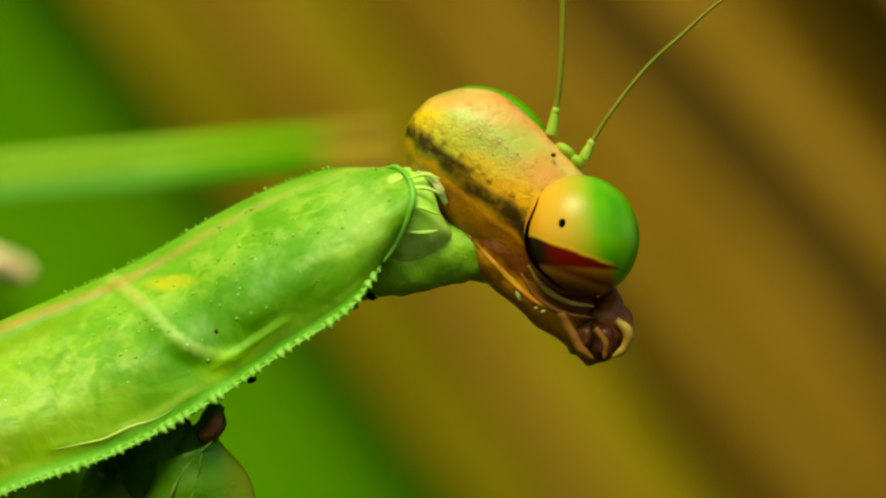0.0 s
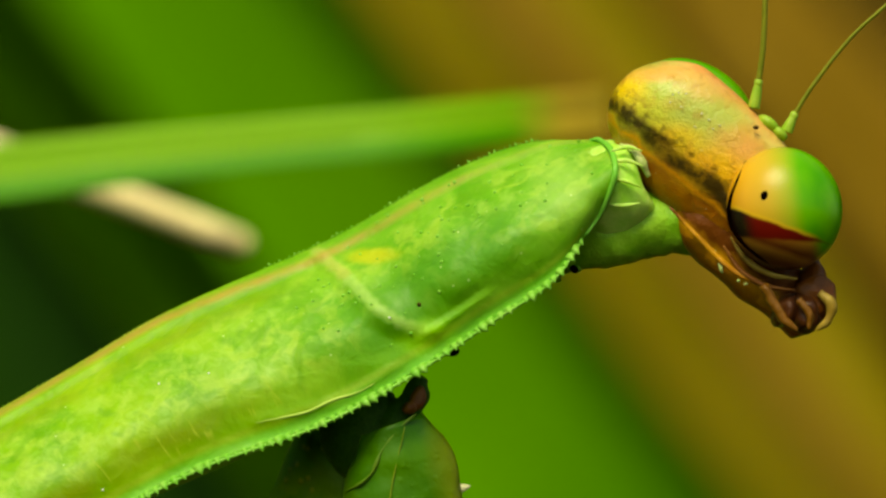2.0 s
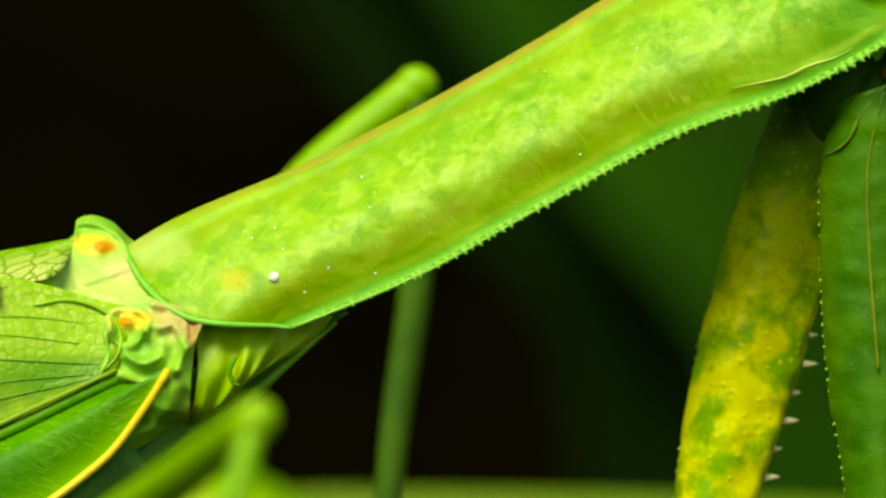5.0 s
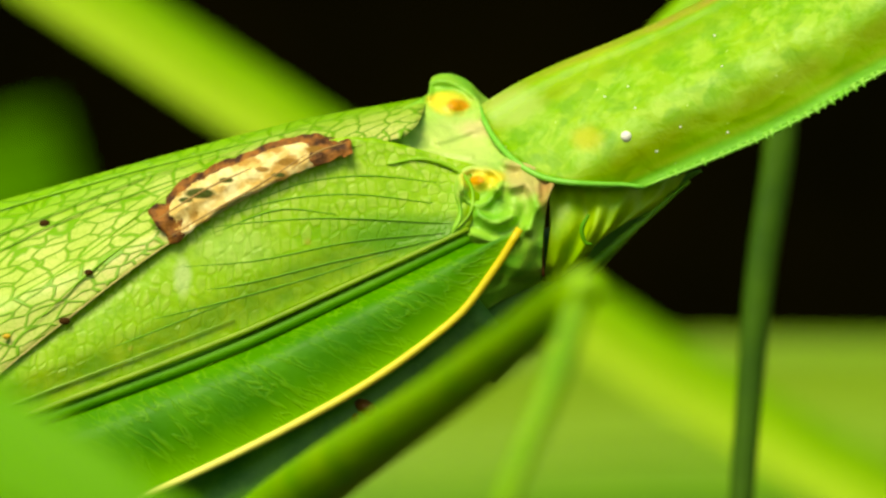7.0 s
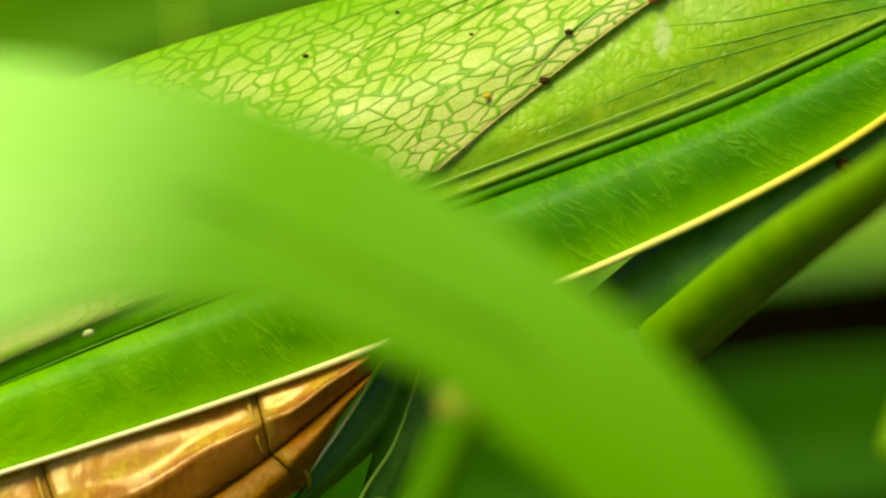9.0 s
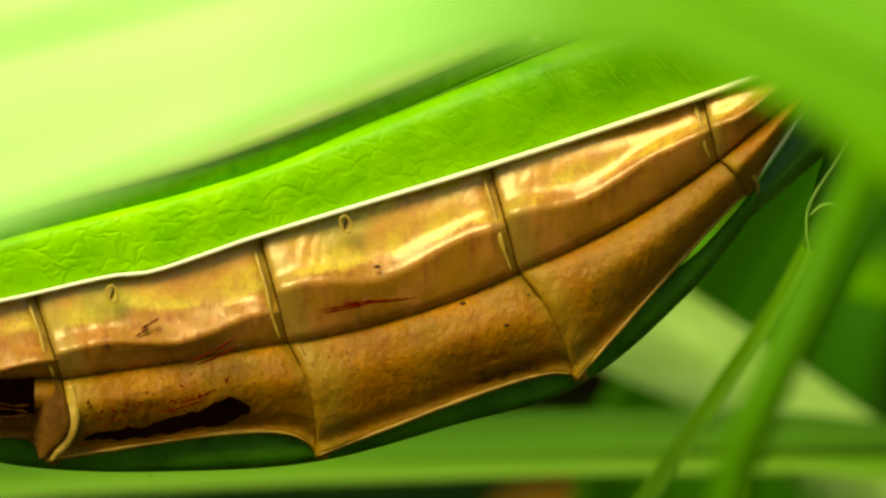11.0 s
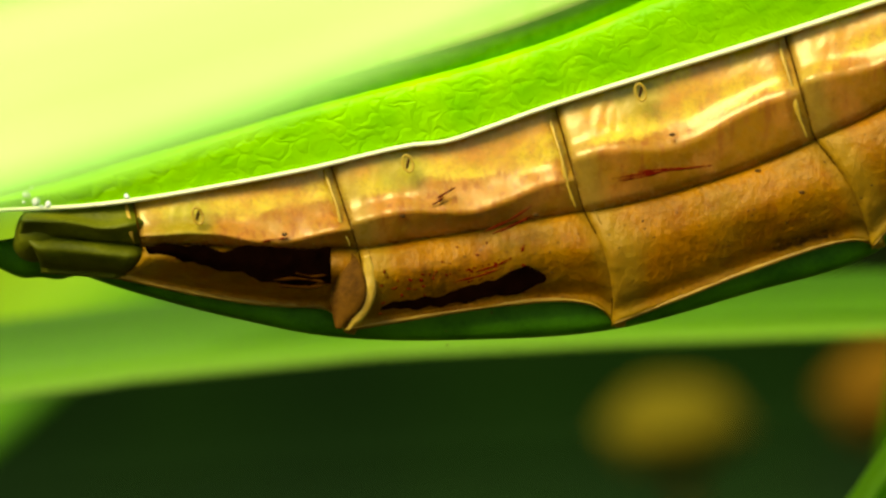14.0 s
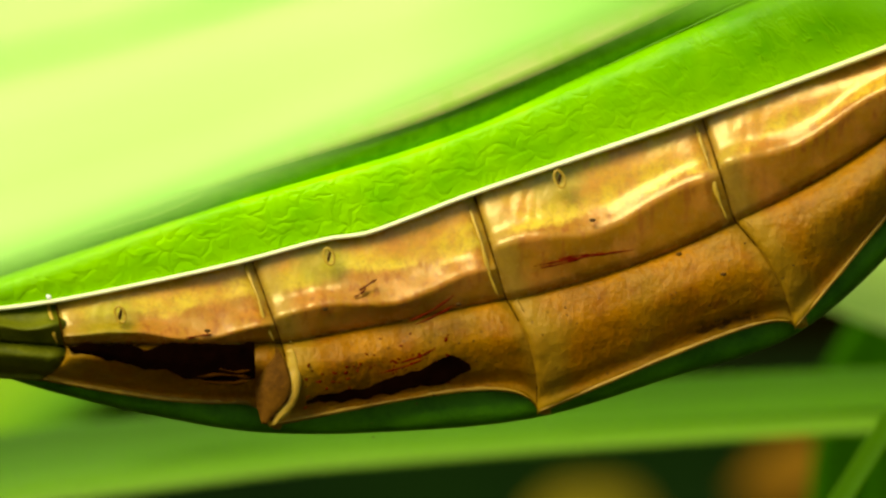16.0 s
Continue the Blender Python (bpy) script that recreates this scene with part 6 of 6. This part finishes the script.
def front_blade():
    """The broad blade that arches close before the animal: its upper edge, rib and lower edge."""
    ob = thing("meadow_plant", "broad bright green grass blade arching close before the insect", "plant")
    upper = mm((-95, -56, -10), (-60, -54, -3.5), (-40, -52, -0.5), (-27, -50, 0.7), (-19, -48.5, 0.9), (-12.9, -48.2, 0.4), (-9.6, -48.5, -0.3), (-6.2, -49, -1.7), (-3.6, -49.5, -3.6), (-1.6, -50, -5.1), (0.6, -50, -8.1), (4, -50, -18), (8, -50, -60), (9, -50, -300))
    rib = mm((-95, -60, -15), (-60, -57.5, -8), (-40, -55.8, -6.2), (-27, -54, -4.8), (-19, -52.6, -3.0), (-13.5, -51.7, -1.8), (-10, -51.2, -2.2), (-6.9, -50.8, -3.4), (-4.3, -50.6, -5.0), (-2.4, -50.5, -6.5), (-0.6, -50.5, -9.2), (2.5, -50.5, -19), (6.3, -50.5, -60), (7.4, -50.5, -300))
    lower = mm((-95, -62, -18), (-60, -59, -13), (-40, -57.5, -11.6), (-27, -55.3, -8.9), (-21, -53.4, -7.2), (-16, -52.4, -5.3), (-11.3, -51.3, -4.0), (-7.5, -50.6, -4.8), (-4.9, -50.4, -6.8), (-3.2, -50.2, -8.2), (-1.4, -50.1, -10.4), (1.2, -50, -20), (4.6, -50, -60), (5.8, -50, -300))
    for a, b, c in zip(upper, rib, lower):
        b.y = (a.y + c.y) / 2 - 0.0002
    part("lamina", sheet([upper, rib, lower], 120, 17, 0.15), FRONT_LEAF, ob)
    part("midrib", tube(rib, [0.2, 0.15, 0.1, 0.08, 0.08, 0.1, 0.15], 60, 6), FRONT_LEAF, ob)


front_blade()
blade("meadow_plant", "green grass blade with a dry yellow tip", [(-300, 130, -300), (-120, 75, -25), (-55.69, 60.03, 10.35), (-12.9, 49.41, 18.0), (5.8, 44.7, 20.25), (22.53, 40.43, 21.97), (30.85, 38.37, 22.57), (39.18, 36.32, 23.17)],
      [9.0, 9.0, 9.0, 8.4, 7.6, 5.4, 3.4, 1.7], TIP_BLADE, face=(0, -0.95, 0.3), n=60)
stalk = thing("dry_stalk", "broken pale dry stalk leaning behind the insect", "stalk")
part("shaft", tube(mm((-3.5, 54.9, 33.87), (16.44, 52.02, 25.46), (20.07, 51.53, 23.99), (24.71, 50.83, 22.16), (28.98, 50.14, 20.43)), [0.46, 0.5, 0.52, 0.53, 0.5], 30, 10), STRAW_PALE, stalk)
part("broken_tip", lumpy(ball(mm((29.06, 50.14, 20.39))[0], 0.46, 0.42, 0.42, (0, 25, 0)), 0.2, 900), STRAW_PALE, stalk)
blade("meadow_plant", "long bright lime grass blade slanting down behind the insect", [(-60, 91, 46), (-24.5, 90.4, 22.5), (-5.7, 90.1, 10.3), (5.3, 89.9, 3.2), (16.5, 89.7, -4.1), (29.4, 89.5, -12.4), (70, 89, -60), (110, 89, -300)],
      [4, 4, 4, 4, 4, 4, 4, 4], LEAF_LIME, face=(-0.25, -0.62, 0.75), n=60)
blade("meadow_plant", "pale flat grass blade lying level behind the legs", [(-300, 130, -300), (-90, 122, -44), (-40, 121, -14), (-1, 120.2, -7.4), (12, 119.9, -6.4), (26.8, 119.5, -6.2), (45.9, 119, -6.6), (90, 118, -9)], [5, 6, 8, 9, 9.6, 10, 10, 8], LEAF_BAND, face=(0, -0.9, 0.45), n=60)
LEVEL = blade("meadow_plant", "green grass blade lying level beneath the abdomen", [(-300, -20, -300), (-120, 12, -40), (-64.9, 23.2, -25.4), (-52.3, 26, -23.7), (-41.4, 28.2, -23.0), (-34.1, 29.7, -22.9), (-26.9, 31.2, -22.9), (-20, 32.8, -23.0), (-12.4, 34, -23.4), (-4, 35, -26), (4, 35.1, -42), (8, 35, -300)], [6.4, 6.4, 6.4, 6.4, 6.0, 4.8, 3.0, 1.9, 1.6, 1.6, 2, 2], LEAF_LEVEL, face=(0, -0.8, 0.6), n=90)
blade("meadow_plant", "ash-green striped grass blade drooping behind the abdomen", [(-30.51, 44.04, -18.45), (-25.55, 44.03, -20.22), (-22.6, 44.03, -21.39), (-19.46, 44.02, -22.75), (-15.76, 44.02, -24.3), (-8, 45, -60), (-2, 46, -300)], [2.0, 4.2, 4.6, 4.4, 4.0, 3.0, 2.0], LEAF_ASH, face=(0, -0.8, 0.6), n=70)
blade("meadow_plant", "ash-green striped grass blade drooping behind the abdomen", [(-28.84, 40.02, -14.69), (-24.96, 40.02, -16.99), (-20.71, 40.02, -19.68), (-15.32, 40.02, -23.51), (-8.65, 40.01, -29.23), (-2, 41, -80), (4, 42, -300)], [1.5, 2.8, 3.2, 3.0, 2.8, 2.4, 2.0], LEAF_ASH, face=(0, -0.8, 0.6), n=70)
blade("meadow_plant", "thin green grass blade rising beside the abdomen", [(-9.5, 16, -5), (-12, 15, -12), (-14.7, 14.3, -16.5), (-18.5, 12.8, -22.2), (-21, 11.7, -26.1), (-30, 8, -45), (-60, 0, -300)], [0.5, 0.8, 0.9, 1.0, 1.0, 1.1, 1.2], LEAF, n=50)
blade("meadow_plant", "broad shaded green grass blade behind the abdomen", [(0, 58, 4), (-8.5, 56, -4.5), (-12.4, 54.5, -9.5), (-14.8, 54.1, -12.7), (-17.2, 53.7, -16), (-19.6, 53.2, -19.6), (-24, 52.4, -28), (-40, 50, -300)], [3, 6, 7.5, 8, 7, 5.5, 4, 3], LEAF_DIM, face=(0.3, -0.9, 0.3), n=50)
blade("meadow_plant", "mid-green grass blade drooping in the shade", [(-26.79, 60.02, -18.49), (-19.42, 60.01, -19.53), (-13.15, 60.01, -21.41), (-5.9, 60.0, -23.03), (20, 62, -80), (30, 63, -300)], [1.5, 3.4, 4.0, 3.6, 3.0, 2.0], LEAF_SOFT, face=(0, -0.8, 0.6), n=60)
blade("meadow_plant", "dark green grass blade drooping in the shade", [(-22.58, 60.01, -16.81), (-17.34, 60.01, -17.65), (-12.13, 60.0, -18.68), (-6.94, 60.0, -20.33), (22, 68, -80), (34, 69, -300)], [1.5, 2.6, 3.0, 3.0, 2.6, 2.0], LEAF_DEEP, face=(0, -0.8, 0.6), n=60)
bud = thing("grass_seed_head", "small blurred yellowish seed head on a thin stalk", "seed head")
part("stem", tube(mm((-7.0, -32, -7.6), (-7.4, -32.2, -9.4), (-8.3, -32.6, -10.9), (-9.6, -33, -13.2), (-14, -35, -40), (-20, -36, -300)), [0.5, 0.42, 0.34, 0.34, 0.4, 0.5], 40, 10), LEAF_MID, bud)
part("seed", joined([ball(mm((-7.0, -32, -7.3))[0], 0.55, 0.5, 0.6), ball(mm((-6.6, -32.2, -6.8))[0], 0.4, 0.4, 0.45)]), SEED, bud)

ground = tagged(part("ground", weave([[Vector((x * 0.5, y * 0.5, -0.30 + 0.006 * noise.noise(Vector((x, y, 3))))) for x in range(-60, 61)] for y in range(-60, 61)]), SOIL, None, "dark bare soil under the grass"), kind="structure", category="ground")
ground.location = BASE
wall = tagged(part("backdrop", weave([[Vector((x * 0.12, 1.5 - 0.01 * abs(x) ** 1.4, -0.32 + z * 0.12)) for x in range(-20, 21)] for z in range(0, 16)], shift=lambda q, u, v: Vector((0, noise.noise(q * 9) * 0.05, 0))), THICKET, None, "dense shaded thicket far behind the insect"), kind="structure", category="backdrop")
wall.location = BASE
rng = random.Random(11)
for k in range(70):
    # dead grass, leaning, far behind the head
    x = 116 + k * 3.5 + rng.uniform(-3, 3)
    y = rng.uniform(535, 600)
    z = 100 + rng.uniform(-6, 6)
    lean = rng.uniform(1.1, 1.35)
    blade("dry_meadow_plant", "dead brown grass blade leaning in the thicket", [(x - 130 / lean, y, z + 130), (x - 40, y, z + 40 * lean), (x, y, z), (x + 60, y + 3, z - 60 * lean), (x + 130, y + 12, z - 170 * lean), (x + 190, y + 15, -300)],
          [20, 32, 38, 38, 28, 14], STRAW if rng.random() < 0.6 else STRAW_MID, face=(rng.uniform(-0.3, 0.3), -1, rng.uniform(0.2, 0.5)), n=20, group="dead grass behind")
# the dark blades carry their shade in the colour, it is not cast
for name, w, mat, points in (
        ("broad green grass blade in the thicket", 31, LEAF_SOFT, [(42, 525, 180), (73, 527, 139), (98, 525, 107), (121, 524, 78), (142, 522, 49), (166, 521, 19), (292, 520, -300)]),
        ("broad green grass blade in the thicket", 26, LEAF_MID, [(28, 555, 180), (62, 557, 139), (86, 556, 107), (108, 555, 78), (130, 554, 49), (153, 553, 19), (270, 540, -300)]),
        ("yellowing grass blade in the thicket", 10, LEAF_OLIVE, [(66, 515, 180), (97, 517, 139), (122, 515, 107), (145, 514, 78), (166, 512, 49), (190, 511, 19), (316, 510, -300)]),
        ("yellowing grass blade in the thicket", 7, LEAF_OLIVE, [(82, 500, 180), (113, 502, 139), (136, 500, 107), (158, 499, 78), (178, 497, 49), (201, 496, 19), (330, 490, -300)]),
        # added dark strip that imitates a shaded gap between the dead blades
        ("dark brown blade that stands in for a shaded gap in the thicket", 10, STRAW_DARK, [(123, 502, 160), (161, 501, 114.2), (170, 500.7, 103.6), (179.8, 500.7, 94.3), (189.6, 500.6, 84.3), (201.3, 500.5, 71.9), (211.8, 500.4, 58.3), (333, 495, -300)]),
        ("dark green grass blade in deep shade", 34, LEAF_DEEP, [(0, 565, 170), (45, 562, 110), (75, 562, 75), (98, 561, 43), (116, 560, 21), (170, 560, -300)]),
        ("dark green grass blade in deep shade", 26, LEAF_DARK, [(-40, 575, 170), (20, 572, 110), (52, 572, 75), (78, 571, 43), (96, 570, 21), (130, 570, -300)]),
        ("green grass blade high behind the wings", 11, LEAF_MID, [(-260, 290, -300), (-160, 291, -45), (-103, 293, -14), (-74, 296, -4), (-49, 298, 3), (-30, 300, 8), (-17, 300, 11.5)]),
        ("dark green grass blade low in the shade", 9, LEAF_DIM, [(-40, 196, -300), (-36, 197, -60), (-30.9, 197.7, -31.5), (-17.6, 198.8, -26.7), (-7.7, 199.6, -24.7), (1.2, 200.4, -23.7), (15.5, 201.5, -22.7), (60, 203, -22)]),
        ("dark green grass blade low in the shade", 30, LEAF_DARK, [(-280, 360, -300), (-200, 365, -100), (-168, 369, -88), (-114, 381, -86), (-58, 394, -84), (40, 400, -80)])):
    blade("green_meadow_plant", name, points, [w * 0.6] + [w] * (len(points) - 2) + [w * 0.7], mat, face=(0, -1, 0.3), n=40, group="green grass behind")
part("stem", tube(mm((-33.2, 149, -300), (-33.4, 149, -30), (-33.7, 148.6, -1.2), (-34.2, 148.7, 2.2), (-34.8, 148.8, 5.5), (-35.0, 149, 6.2)), [1.0, 0.8, 0.7, 0.7, 0.5, 0.1], 30, 10), LEAF_PALE, thing("slender_plant", "thin pale green grass stem standing far behind", "plant"))
part("twig", tube(mm((24, 150, -8.2), (26.3, 149.5, -7.4), (29.7, 149.4, -6.5), (45, 149, -3), (70, 149, -300)), [0.5, 0.7, 0.8, 0.9, 1.2], 30, 10), STRAW, thing("dry_twig", "dry brown twig lying behind the pale blade", "twig"))
for x, y, z, r, tint in ((-61.7, 190, -51.8, 4.4, DEAD_LEAF), (-48.2, 193, -50.3, 5.5, LEAF_RUST)):
    ob = thing("dead_leaf", "curled dead yellow-brown leaf caught in the grass", "leaf", "dead leaves")
    part("leaf_blade", sheet([mm((x - r, y, z), (x - r / 2, y + 1, z + r * 0.5), (x + r * 0.6, y, z + r * 0.5), (x + r, y, z)), mm((x - r, y, z), (x - r / 3, y - 3, z), (x + r / 2, y - 3, z), (x + r, y, z)), mm((x - r, y, z), (x - r / 2, y - 1, z - r * 0.5), (x + r / 2, y, z - r * 0.5), (x + r, y, z))], 16, 10, 0.2), tint, ob)
    part("leaf_stalk", tube(mm((x, y + 2, z), (x + 3, y + 4, z - 40), (x + 5, y + 6, -300)), [0.6, 0.8, 1.0], 14, 8), STRAW_DARK, ob)


def motions():
    """The animal rocks once on its planted legs; its mouth feelers stir a little; the blade below dips once."""
    def shift(t):
        a, b = swayed(t)
        return spot(-300 + a, 1100 + b) - spot(-300, 1100)
    times = [row[0] for row in SWAY]
    walk(mantis, [(t, Matrix.Translation(BASE + shift(t))) for t in times])
    for thigh, shin, joint, knee in (NEAR_LEG, FAR_LEG):
        walk(shin, [(t, Matrix.Translation(-shift(t))) for t in times])
        rows = []
        for t in times:
            turn = (knee - joint).rotation_difference(knee - shift(t) - joint).to_matrix().to_4x4()
            rows.append((t, Matrix.Translation(joint) @ turn @ Matrix.Translation(-joint)))
        walk(thigh, rows)
    walk(LEVEL, [(t, Matrix.Translation(BASE + Vector((0, 0, -0.001 * drop)))) for t, drop in ((0.0, 0.0), (12.0, 0.0), (15.1, 0.0), (15.3, 0.6), (15.5, 1.4), (15.7, 0.7), (16.0, 0.5))])
    for ob, turn in ((PALPS, 2.5), (LIP, 2.0)):
        at = ob.location.copy()
        walk(ob, [(t, pose(*at, 0, turn * a, 0)) for t, a in ((0.0, 1.0), (0.6, 0.0), (1.2, 0.3), (1.8, 0.0), (2.6, 0.5), (4.0, 0.0), (16.0, 0.0))])


motions()
